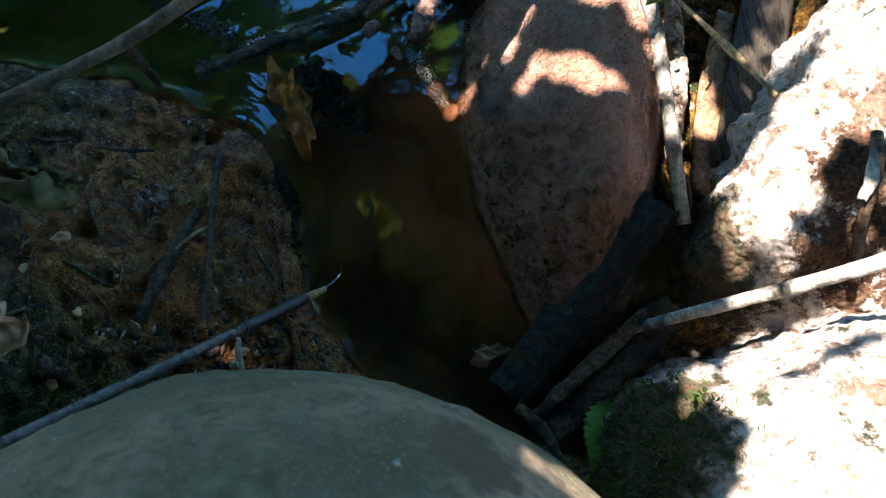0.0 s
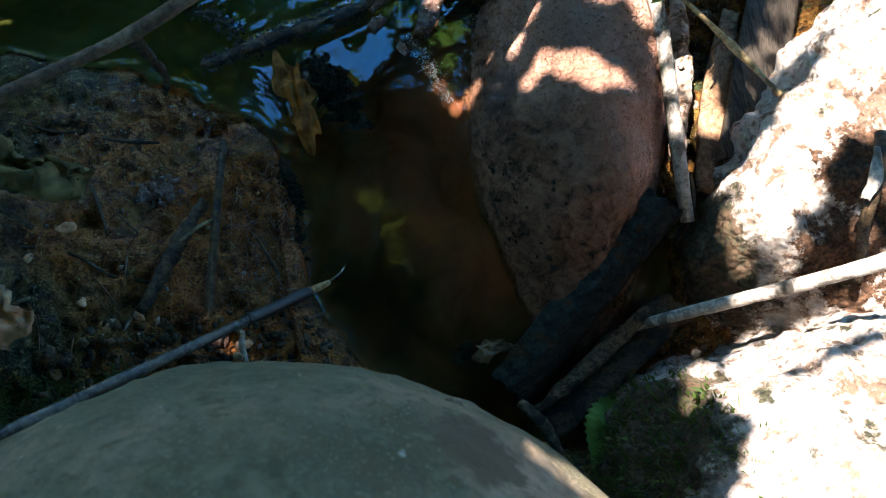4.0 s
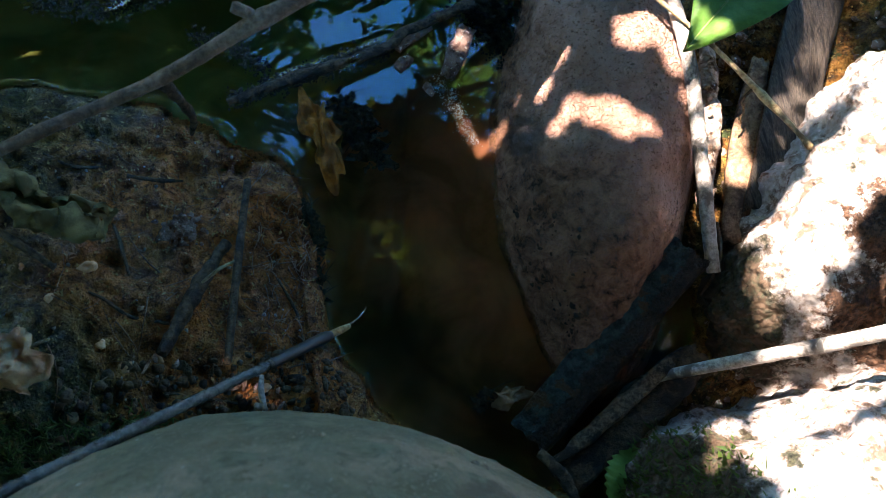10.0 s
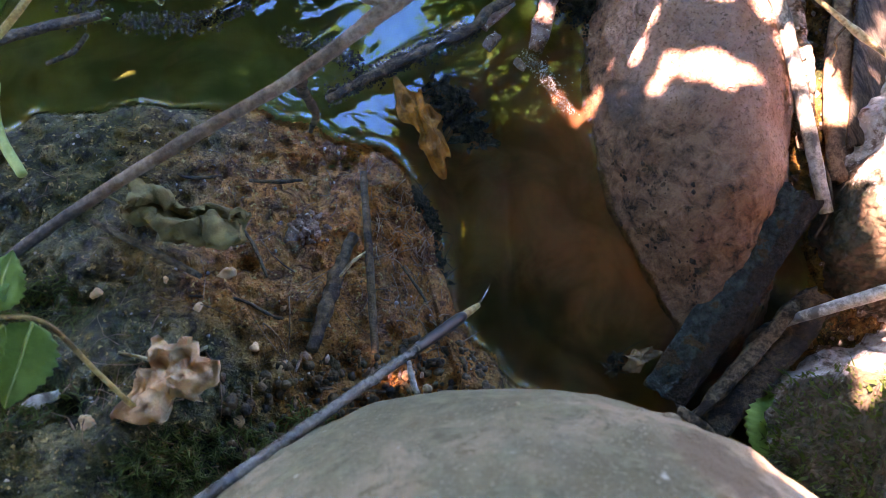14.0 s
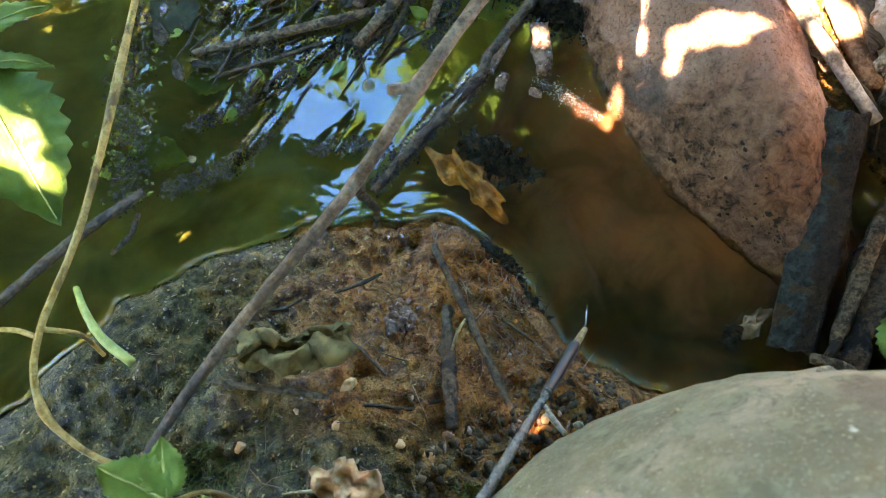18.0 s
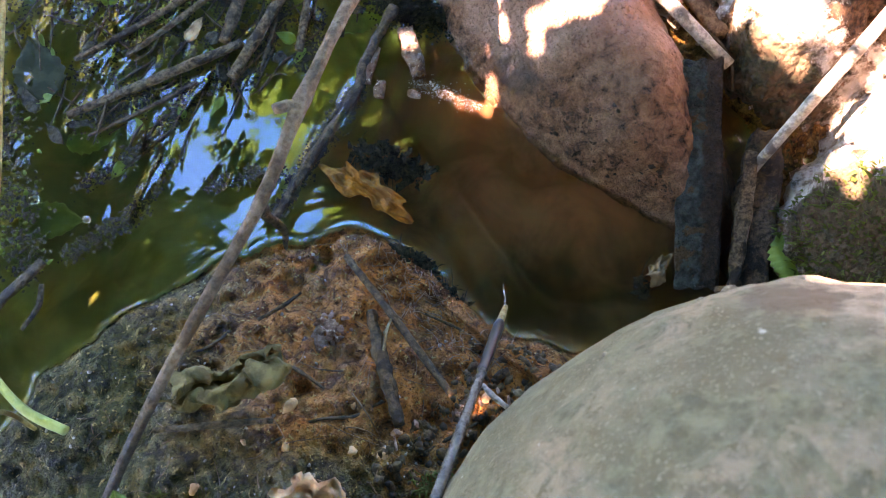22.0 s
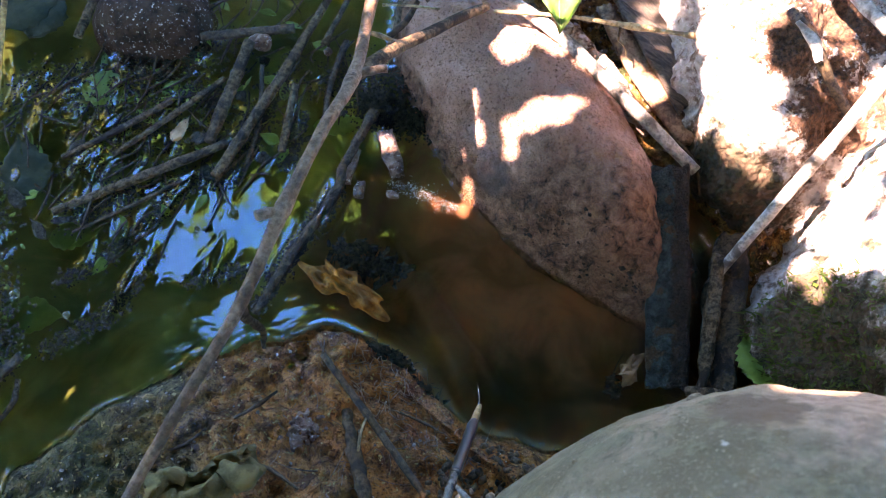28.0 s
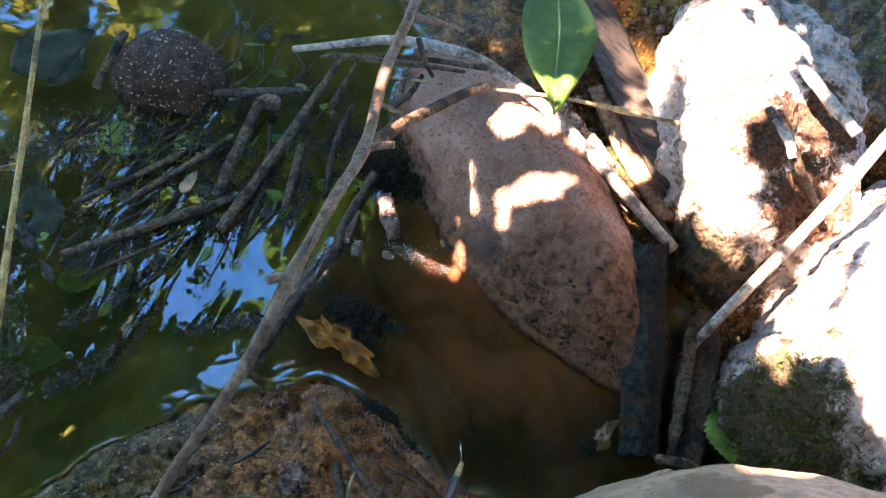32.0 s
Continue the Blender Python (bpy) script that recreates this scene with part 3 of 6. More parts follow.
YSTEM = wood_material("tan_stem", (0.28, 0.15, 0.04), (0.46, 0.28, 0.09), 0.5)
GREEN = leaf_material("green_leaf", (0.05, 0.125, 0.02), (0.11, 0.23, 0.045), 0.45, 0.3, (0.30, 0.50, 0.12))
CANOPY = leaf_material("canopy_leaf", (0.028, 0.085, 0.018), (0.07, 0.17, 0.035), 0.5, 0.5, (0.17, 0.37, 0.08))
# leaf of the unseen outer trees, yellow to warm the light in the shade
FILL_LEAF = leaf_material("yellow_fill_leaf", (0.09, 0.11, 0.03), (0.18, 0.20, 0.05), 0.6, 0.5, (0.36, 0.40, 0.09))
# darker copy of the canopy leaf: an unlit underside put into its colour
DARK_LEAF = leaf_material("darkened_leaf", (0.025, 0.04, 0.008), (0.06, 0.085, 0.018), 0.6, 0.15)
DRYLEAF = leaf_material("dead_leaf_olive", (0.075, 0.05, 0.016), (0.18, 0.13, 0.05), 0.8, 0.0)
CRUMPLED = leaf_material("dead_leaf_tan", (0.34, 0.135, 0.065), (0.66, 0.36, 0.20), 0.7, 0.0)
OCHRE = leaf_material("sodden_leaf_ochre", (0.07, 0.019, 0.002), (0.33, 0.112, 0.014), 0.75, 0.0)
SODDEN = leaf_material("sodden_leaf_brown", (0.05, 0.028, 0.012), (0.15, 0.09, 0.042), 0.6, 0.0)
GSTEM = leaf_material("green_stalk", (0.16, 0.22, 0.05), (0.30, 0.36, 0.11), 0.4, 0.0)
CLAY_GRIT = wood_material("pale_grit", (0.16, 0.12, 0.075), (0.34, 0.27, 0.18), 0.7)
BLACK = wood_material("black_leaf_mould", (0.006, 0.008, 0.004), (0.04, 0.044, 0.024), 0.7, spec=0.1, deep=0.006, coat=0.5)
# ---- ground: bank and pond bed in one sheet that runs out to the horizon (centimetres) ----
POND = [(-60, 10), (-45, 12.5), (-37.7, 13.3), (-31.8, 14.8), (-25.5, 14.4), (-18.8, 12.6), (-15.5, 11.0), (-12.2, 8.4), (-11.0, 6.5),
        (-10.8, 3.6), (-10.7, 0.4), (-10.7, -3.0), (-9.0, -6.7), (-5.0, -9.5), (0, -12.5), (4, -14.0), (7, -12.0), (10, -8.5), (12, -5),
        (12.5, 0), (13.5, 8), (13, 18), (14, 30), (16, 45), (5, 60), (-20, 60), (-60, 55)]


def ground_height(x, y):
    p = np.stack([x, y, 0 * x], 1)
    d = polygon_distance(x, y, POND) + 0.5 * fbm(p, 3.0, 3, 3)
    high = 5.6 - 0.33 * (np.clip(x, -33, 0) + 20) - 0.40 * (np.clip(y, -14, 20) - 1)
    right = 0.9 + 6 * np.clip((x - 25) / 6, 0, 1) + 7.5 * np.exp(-(((x - 20) / 4.5) ** 2) - ((y + 6) / 3.2) ** 2)
    s = np.clip((x - 2) / 8, 0, 1)
    high = high * (1 - s) + right * s + 1.2 * fbm(p, 9.0, 11, 3)
    steep = np.where(x > -12, 0.9, 0.55)
    rise = 0.35 + steep * np.maximum(-d, 0)
    up = -np.log(np.exp(-1.3 * np.maximum(high, 0.6)) + np.exp(-1.3 * rise)) / 1.3
    far = np.maximum(np.hypot(x + 5, y - 8) - 70, 0)
    up = up + 0.12 * far * np.exp(-far / 900) + 0.02 * far
    # bed raised here as a stand-in for a submerged eel
    ridge = np.exp(-((np.abs((x + 7.2) - 0.38 * (y - 2)) / 1.5) ** 4)) * np.exp(-(((y - 2.6) / 5.0) ** 6)) * 1.9
    shelf = 4.0 * np.exp(-(((x - 1.5 - 0.018 * (y - 3) ** 2) / 3.0) ** 2)) * np.exp(-(((y - 3.5) / 9) ** 4))
    hole = 5.0 * np.exp(-(((x + 6) / 5) ** 2 + ((y + 2) / 6) ** 2))
    down = -np.minimum(0.75 * np.maximum(d, 0), 3.6 + hole + 0.5 * fbm(p, 6.0, 21, 2)) - 0.15 + ridge + shelf
    u, w = 0.970 * (x - 8.3) - 0.242 * (y - 8.5), 0.242 * (x - 8.3) + 0.970 * (y - 8.5)
    off = 6.5 * (np.hypot(u / 6.5, w / 16.3) - 1)
    skirt = -0.35 - 0.5 * np.maximum(off, 0) + 0.15 * fbm(p, 2.5, 29, 2) - 9 * np.clip(u / 3 + 0.3, 0, 1)      # silt banked against the boulder's foot
    down = np.where(off < 6, np.maximum(down, skirt), down)
    down = np.minimum(down, -0.22 + 0.1 * fbm(p, 2.0, 23, 2))
    t = np.clip((d + 0.25) / 0.5, 0, 1)
    z = up * (1 - t) + down * t
    bank = np.clip(-d / 2, 0, 1)
    z = z + bank * (0.50 * fbm(p, 2.4, 5, 3) + 0.36 * fbm(p, 0.9, 7, 3) + 0.26 * (0.5 - np.abs(vnoise(p, 0.6, 9))) + 0.12 * vnoise(p, 0.38, 13)) * np.exp(-far / 50)
    return z


def axis_steps(lo, hi, step, end):
    mid = np.arange(lo, hi, step)
    out, gap = [], step
    while (out[-1] if out else hi) < end:
        gap *= 1.35
        out.append((out[-1] if out else mid[-1]) + gap)
    low, gap = [], step
    while (low[-1] if low else lo) > -end:
        gap *= 1.35
        low.append((low[-1] if low else mid[0]) - gap)
    return np.array(low[::-1] + list(mid) + out)


def sheet(gx, gy, z):
    """Verts and faces of a grid."""
    nx, ny = len(gx), len(gy)
    xx, yy = np.meshgrid(gx, gy)
    v = np.stack([xx.ravel(), yy.ravel(), z], 1)
    k = (np.arange(ny - 1)[:, None] * nx + np.arange(nx - 1)[None]).ravel()
    return v, np.stack([k, k + 1, k + nx + 1, k + nx], 1)


_gx, _gy = axis_steps(-37, 14, 0.17, 200000), axis_steps(-13, 18, 0.17, 200000)
_xx, _yy = np.meshgrid(_gx, _gy)
_gv, _gf = sheet(_gx, _gy, ground_height(_xx.ravel(), _yy.ravel()))
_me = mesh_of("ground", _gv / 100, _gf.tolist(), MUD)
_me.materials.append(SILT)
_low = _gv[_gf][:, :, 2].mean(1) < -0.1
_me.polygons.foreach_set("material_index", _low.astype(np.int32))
ground = tagged(new("ground", _me), "wet brown mud bank and pond bed with fine roots", "ground", kind="structure")


# ---- the boulders ----
_v, _f = rock((8.3, 8.5, -9.0), (8.1, 20.4, 15.0), -14, 2.05, 7, ((7, 0.6), (2.2, 0.2), (0.7, 0.08), (0.32, 0.05)), 4)
_red = _v
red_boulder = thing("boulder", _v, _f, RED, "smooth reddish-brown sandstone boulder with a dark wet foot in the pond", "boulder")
_v, _f = rock((23.7, -0.4, -2.5), (12.3, 7.4, 13.0), 45, 3.2, 7, ((6, 1.3), (1.9, 0.5), (0.6, 0.22), (0.22, 0.07)), 7, (0.15, 0.0))
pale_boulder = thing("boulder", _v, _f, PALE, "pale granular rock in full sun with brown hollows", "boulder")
_v, _f = rock((17.0, -20.5, 1.0), (14.5, 11.5, 14.0), 14, 3.0, 6, ((6, 1.0), (1.8, 0.45), (0.7, 0.28), (0.35, 0.14)), 9, (0.0, 0.0))
_mossy = _v
mossy_boulder = thing("boulder", _v, _f, PALE_B, "coarse pinkish pale rock with a mossy shaded foot", "boulder")
_v, _f = rock((-15.1, -23.5, 10.3), (18.9, 17.2, 20.8), -26.5, 2.0, 6, ((8, 0.25), (2.4, 0.2), (0.6, 0.07), (0.3, 0.03)), 12, (0.0, 0.0))
grey_boulder = thing("boulder", _v, _f, GREY, "smooth grey-green stone close to the water hole", "boulder")

# lines along which crumbs gather on the water: line, spread, count
RAFTS = [([(-14.6, 12.5, 0.1), (-10.6, 13.6, 0.15), (-7.4, 14.4, 0.2), (-5.0, 15.0, 0.2)], 0.30, 520), ([(-25.5, 19.6, 0), (-21, 18.8, 0), (-17.0, 20.0, 0)], 0.35, 260),
         ([(-22, 22.4, 0), (-17, 21.8, 0), (-12, 22.2, 0)], 0.3, 260), ([(-28, 20.6, 0), (-26, 23, 0), (-24, 27, 0), (-20, 31, 0)], 0.7, 260),
         ([(-18, 26, 0), (-10, 25.5, 0), (-4, 24, 0)], 1.3, 260), ([(-12, 29.5, 0), (-8, 30.5, 0), (-2, 29, 0)], 1.0, 200), ([(1, 19, 0), (1.6, 16.6, 0), (2.8, 14.4, 0)], 0.7, 340),
         ([(-20, 36, 0), (-14, 34, 0), (-12, 31, 0)], 1.2, 180), ([(0, 22, 0.2), (3, 20, 0.2), (4, 17.5, 0.2)], 0.8, 280)]
STICK_RAFTS = [([(-9.5, 21.0, 0), (-14, 23.8, 0), (-19, 25.6, 0)], 0.45, 240), ([(0.5, 25.0, 0), (-5, 22.6, 0), (-10, 20.6, 0)], 0.4, 240), ([(-3, 21.2, 0), (-6.2, 18.8, 0)], 0.4, 150),
         ([(-6, 27.6, 0), (-11, 28.2, 0), (-17, 28.6, 0)], 0.6, 240), ([(-4, 29.4, 0), (-9, 32, 0), (-14, 36, 0)], 0.9, 240), ([(-16.5, 16.8, 0), (-14, 15.6, 0), (-12.6, 14.2, 0)], 0.3, 130)]

# ---- water: one level sheet with a raised rim where it wets bank and stone ----
_wx, _wy = np.arange(-62, 20, 0.17), np.arange(-17, 62, 0.17)
_xx, _yy = np.meshgrid(_wx, _wy)
_x, _y = _xx.ravel(), _yy.ravel()
_p = np.stack([_x, _y, 0 * _x], 1)
_rim = np.abs(polygon_distance(_x, _y, POND) + 0.5 * fbm(_p, 3.0, 3, 3))
_c, _s = math.cos(radians(14)), math.sin(radians(14))
_u, _w = (_x - 8.2) * _c - (_y - 8.3) * _s, (_x - 8.2) * _s + (_y - 8.3) * _c
_rock_rim = np.abs(np.hypot(_u / 6.6, _w / 16.6) - 1) * 6.6
_ring = np.abs(_rock_rim) < 1.6
_line = _red[np.abs(_red[:, 2]) < 0.16][::3, :2]
_rock_rim[_ring] = np.sqrt(((_p[_ring][:, None, :2] - _line[None]) ** 2).sum(2).min(1))
_z = 0.20 * np.exp(-_rim / 0.3) + 0.06 * np.exp(-_rim / 1.3) + 0.010 * np.sin(_rim * 8 + 2 * fbm(_p, 2.5, 44, 2)) * np.exp(-_rim / 1.8) + 0.20 * np.exp(-_rock_rim / 0.28) + 0.012 * fbm(_p, 4.0, 41, 2)
_rw = np.random.default_rng(21)
for _line, _wide, _n in RAFTS + STICK_RAFTS:
    _q = smooth_line(_line, 80)
    for _k in range(max(6, _n // 9)):
        _cx, _cy = _q[_rw.integers(80)][:2] + _rw.normal(0, _wide * 1.1, 2)
        _long, _short = _rw.uniform(0.8, 2.2), _rw.uniform(0.25, 0.45)
        _a = radians(205) + _rw.normal(0, 0.2)
        _near = (np.abs(_x - _cx) < 5) & (np.abs(_y - _cy) < 5)
        _dx, _dy = _x[_near] - _cx, _y[_near] - _cy
        _u, _w = _dx * math.cos(_a) + _dy * math.sin(_a), _dy * math.cos(_a) - _dx * math.sin(_a)
        _z[_near] += _rw.uniform(0.02, 0.065) * np.exp(-((_u / _long) ** 2) - (_w / _short) ** 2)
_v, _f = sheet(_wx, _wy, _z)
water = tagged(new("water", mesh_of("water", _v / 100, _f.tolist(), WATER)), "still murky olive-brown pond water mirroring leaves and sky", "water", kind="structure")
water.visible_shadow = False
# ---- branches and twigs ----
_b = base("branch", (-32.7, 4.1, 8.0), "long bare grey-brown branch reaching from the bank over the water", "branch")
part("stem", *tube([(-34.5, 3.2, 7.6), (-31, 4.9, 9.2), (-26.3, 6.5, 10.6), (-22.5, 7.45, 12.0), (-17.2, 8.8, 13.5), (-12.7, 10.55, 14.9), (-8.1, 12.5, 14.9),
     (-3.9, 14.45, 13.6), (1.0, 17.9, 13.0), (6.4, 20.8, 13.0), (11.6, 24.5, 13)], (0.24, 0.27, 0.28, 0.29, 0.31, 0.34, 0.33, 0.34, 0.34, 0.32, 0.30), 110, 12, 0.08, 3,
     knots=((0.20, 0.06), (0.30, 0.1), (0.41, 0.1), (0.505, 0.28), (0.60, 0.08), (0.69, 0.28), (0.8, 0.14))), BRANCH, _b)
part("side_twig", *tube([(-17.2, 8.85, 13.3), (-16.9, 9.0, 11.0), (-16.4, 8.8, 8.2), (-16.7, 8.7, 6.0)], (0.4, 0.28, 0.22, 0.12), 16, 8, 0.3, 5), DARKWOOD, _b, "dark rotten side twig")
part("side_twig", *tube([(-12.7, 10.6, 14.9), (-13.3, 10.9, 15.2), (-13.8, 11.1, 15.3)], (0.30, 0.26, 0.24), 8, 8, 0.25, 6), BRANCH, _b)
part("side_twig", *tube([(-3.8, 14.4, 13.5), (-2.9, 13.8, 13.6), (-2.5, 13.4, 13.7)], (0.30, 0.26, 0.22), 8, 8, 0.3, 7), BRANCH, _b)
part("side_twig", *tube([(-3.8, 14.4, 13.5), (0, 15.2, 11.2), (3.1, 15.6, 9.3), (6.5, 15.6, 8.0), (9.1, 15.3, 7.2)], (0.42, 0.4, 0.36, 0.36, 0.3), 24, 9, 0.12, 8), GREYWOOD, _b)
part("side_twig", *tube([(5.2, 20.1, 13.0), (6.7, 18.8, 12.4), (7.9, 17.6, 11.8)], (0.28, 0.2, 0.14), 10, 7, 0.2, 9), BRANCH, _b)

thing("twig", *tube([(2.5, 28.5, 3.0), (5.0, 25.6, 4.6), (7.6, 22.6, 6.0), (10.2, 18.6, 6.4), (11.5, 15.3, 5.9), (12.2, 10.6, 5.4), (12.3, 4.2, 4.2), (12.4, -1.8, 2.9)],
      (0.24, 0.30, 0.36, 0.42, 0.45, 0.46, 0.45, 0.42), 70, 10, 0.1, 11), PALETWIG, "long pale bleached twig lying across the red boulder", "twig")
thing("twig", *tube([(7.6, -7.5, 0.6), (9.8, -7.3, 3.2), (12.2, -7.1, 6.9), (15.2, -6.8, 12.2), (17.0, -6.5, 15.2), (22, -5.5, 22)], (0.30, 0.35, 0.38, 0.40, 0.40, 0.36), 40, 10, 0.08, 12),
      PALETWIG, "bleached grey twig leaning on the pale rocks", "twig")
thing("twig", *tube([(24.1, 2.5, 13.0), (22.9, -1.2, 12.9), (21.8, -5.0, 13.0)], (0.4, 0.45, 0.4), 24, 9, 0.12, 13), PALETWIG, "bleached twig lying on top of the pale rock", "twig")
_b = base("dead_stick", (18.6, -4.5, 9.5), "short dark stick with a pale splinter stuck in the rock cleft", "stick")
part("stem", *tube([(20.1, 0.3, 11.4), (19.4, -1.8, 11.4), (18.5, -4.2, 10.6), (18.6, -7.2, 8.6)], (0.32, 0.4, 0.36, 0.3), 24, 9, 0.2, 14), DARKWOOD, _b)
part("splinter", *strip([(19.2, -0.6, 11.9), (18.6, -2.2, 12.0), (18.0, -3.2, 11.6)], (0.3, 0.9, 0.5), 0.2, (-0.3, 0, 1), 10, 5, 0.12, 15), PALETWIG, _b, "pale torn splinter")
_b = base("straw", (13.2, 11.5, 6.0), "thin dry straw bridging the boulder and the rock", "straw")
part("stem", *tube([(9.8, 15.1, 6.3), (13.2, 11.5, 6.2), (16.2, 8.3, 5.6), (17.4, 5.6, 6.4), (17.6, 4.2, 7.2)], (0.13, 0.14, 0.17, 0.15, 0.14), 26, 7, 0.15, 16, knots=((0.55, 0.6), (0.95, 0.5))), STRAW, _b)
part("shoot", *tube([(15.9, 8.6, 5.6), (15.6, 8.2, 4.6), (15.9, 7.7, 4.1), (15.5, 7.2, 3.9)], (0.1, 0.08, 0.07, 0.05), 10, 6, 0.2, 17), DARKWOOD, _b)

thing("twig", *tube([(2.1, 19.1, 7.0), (2.6, 18.0, 7.0), (3.2, 17.0, 6.6)], (0.17, 0.17, 0.12), 24, 7, 0.2, 400), TANWOOD, "thin reddish-brown twig across the drifted sticks", "twig", "twigs by the red boulder")
thing("twig", *tube([(3.7, 19.1, 5.0), (5.3, 19.0, 5.4), (7.0, 19.5, 5.6)], (0.22, 0.22, 0.15), 24, 7, 0.2, 401), DARKWOOD, "thin dark curved twig by the red boulder", "twig", "twigs by the red boulder")
thing("twig", *tube([(6.9, 20.4, 9.0), (6.2, 19.0, 8.6), (6.0, 17.8, 8.0)], (0.22, 0.22, 0.15), 24, 7, 0.2, 402), GREYWOOD, "short grey forked twig by the red boulder", "twig", "twigs by the red boulder")
thing("twig", *tube([(4.2, 20.2, 7.0), (5.6, 18.8, 7.0), (7.0, 17.6, 6.6)], (0.10, 0.10, 0.07), 24, 7, 0.2, 403), STRAW, "thin dry straw by the red boulder", "twig", "twigs by the red boulder")
thing("twig", *tube([(2.7, 24.8, 6.0), (6.0, 21.4, 6.0), (9.1, 17.4, 6.5)], (0.22, 0.22, 0.15), 24, 7, 0.2, 404), GREYWOOD, "long thin grey twig behind the red boulder", "twig", "twigs by the red boulder")

# ---- strips of bark, bamboo and wood ----
_b = base("bark_strip", (6.0, -4.6, 1.0), "thick blackish soaked bark strip leaning from the boulder into the water", "bark")
part("slab", *strip([(10.9, -0.5, 3.5), (8.2, -2.7, 2.7), (4.8, -5.7, 1.7), (0.2, -9.8, 0.1)], (2.5, 2.7, 2.85, 2.7), 1.0, (-0.35, 0.25, 1), 120, 30, 0.075, 21, 0.10, 0.12), BARK, _b)
for _k, (_x, _y, _z) in enumerate(((6.3, -5.0, 2.25), (9.4, -2.6, 3.35), (4.9, -6.6, 1.75), (3.2, -7.9, 1.2))):
    part("flake", *rock((_x, _y, _z), (0.16 + 0.06 * (_k == 2), 0.13, 0.05), 40 * _k, 2.0, 2, ((0.2, 0.04),), 70 + _k), PALETWIG if _k == 0 else TANWOOD, _b)
_b = base("bark_strip", (6, -9.8, 0), "dark split wood lying wet in the crevice", "bark")
part("board", *strip([(11.3, -6.6, 1.6), (7.0, -9.0, 0.9), (1.6, -12.6, 0.3)], (2.2, 2.7, 2.2), 0.7, (-0.2, 0.3, 1), 40, 11, 0.2, 23, 0.15), DARKWOOD, _b)
part("splinter", *strip([(9.0, -6.7, 2.0), (5.6, -8.8, 1.5), (1.0, -11.6, 0.9)], (0.8, 1.0, 0.7), 0.5, (-0.2, 0.3, 1), 30, 6, 0.14, 24), GREYWOOD, _b)
part("splinter", *strip([(0.2, -10.6, 1.6), (1.4, -12.2, 1.7), (2.0, -14.0, 1.9)], (0.5, 0.7, 0.5), 0.3, (-0.2, 0.3, 1), 14, 5, 0.1, 27), GREYWOOD, _b)
thing("bamboo_strip", *strip([(26.5, 20.5, 3.2), (22.3, 13.0, 3.1), (19.5, 7.0, 2.9), (16.9, 1.2, 2.6)], (3.5, 3.7, 3.6, 3.4), 0.45, (0.1, 0, 1), 40, 9, 0.05, 25, 0.25),
      BAMBOO, "flat grey split bamboo wedged between boulder and rock", "bamboo")
thing("wood_strip", *strip([(19, 11.5, 2.2), (16.3, 5.5, 2.3), (14.4, -0.2, 2.4)], (1.2, 1.9, 1.6), 0.5, (-0.1, 0, 1), 24, 8, 0.08, 26), TANWOOD,
      "tan bare wood strip beside the boulder", "wood strip")
thing("twig", *tube([(13.2, 1.2, 3.0), (13.0, -0.6, 3.1), (12.3, -2.0, 2.9), (11.6, -3.0, 2.2)], (0.12, 0.16, 0.14, 0.1), 14, 7, 0.2, 28), DARKWOOD, "small curved dark twig at the bark's upper end", "twig")

# ---- sticks on the bank ----
thing("stick", *tube([(-14.2, 6.7, 3.1), (-15.1, 2.2, 4.6), (-16.2, -3.4, 5.5)], (0.2, 0.23, 0.2), 40, 8, 0.12, 31), DARKWOOD, "thin dark straight stick on the mud bank", "stick", "sticks on the bank")
thing("stick", *tube([(-15.7, 3.2, 3.7), (-17.4, 0.6, 4.9), (-19.3, -2.5, 6.0)], (0.30, 0.42, 0.34), 40, 10, 0.3, 32), DARKWOOD, "short rotten stick on the mud bank", "stick", "sticks on the bank")
thing("stick", *tube([(-14.6, -4.2, 5.2), (-14.7, -5.0, 5.5), (-14.6, -6.0, 5.4)], (0.13, 0.17, 0.15), 10, 7, 0.2, 33), PALETWIG, "stub of a pale reddish stick in the clods", "stick", "sticks on the bank")
thing("stick", *tube([(-28.0, 6.0, 7.6), (-25.4, 3.8, 7.4), (-23.6, 2.2, 7.2)], (0.16, 0.2, 0.16), 18, 7, 0.2, 34), GREYWOOD, "thin brown stalk on the mud bank", "stick", "sticks on the bank")
thing("stick", *tube([(-20.4, 7.3, 4.2), (-19.0, 7.0, 3.9), (-17.6, 6.9, 3.5)], (0.1, 0.13, 0.09), 12, 6, 0.25, 35), DARKWOOD, "small dark twig fragment on the mud bank", "stick", "sticks on the bank")
thing("stick", *tube([(-17.0, 0.9, 5.6), (-16.1, 1.6, 5.0), (-15.2, 2.0, 4.7)], (0.08, 0.1, 0.07), 10, 6, 0.25, 36), STRAW, "tiny straw fragment on the mud bank", "stick", "sticks on the bank")

# ---- dead and green leaves ----
def crumple(v, amount, seed, size=1.3):
    return v + amount * np.stack([fbm(v, size, seed, 4), fbm(v, size, seed + 3, 3), fbm(v, size, seed + 6, 4)], 1)


_b = base("dead_leaf", (-23.6, 5.1, 6.8), "curled olive-grey dead leaf on the mud bank", "leaf")


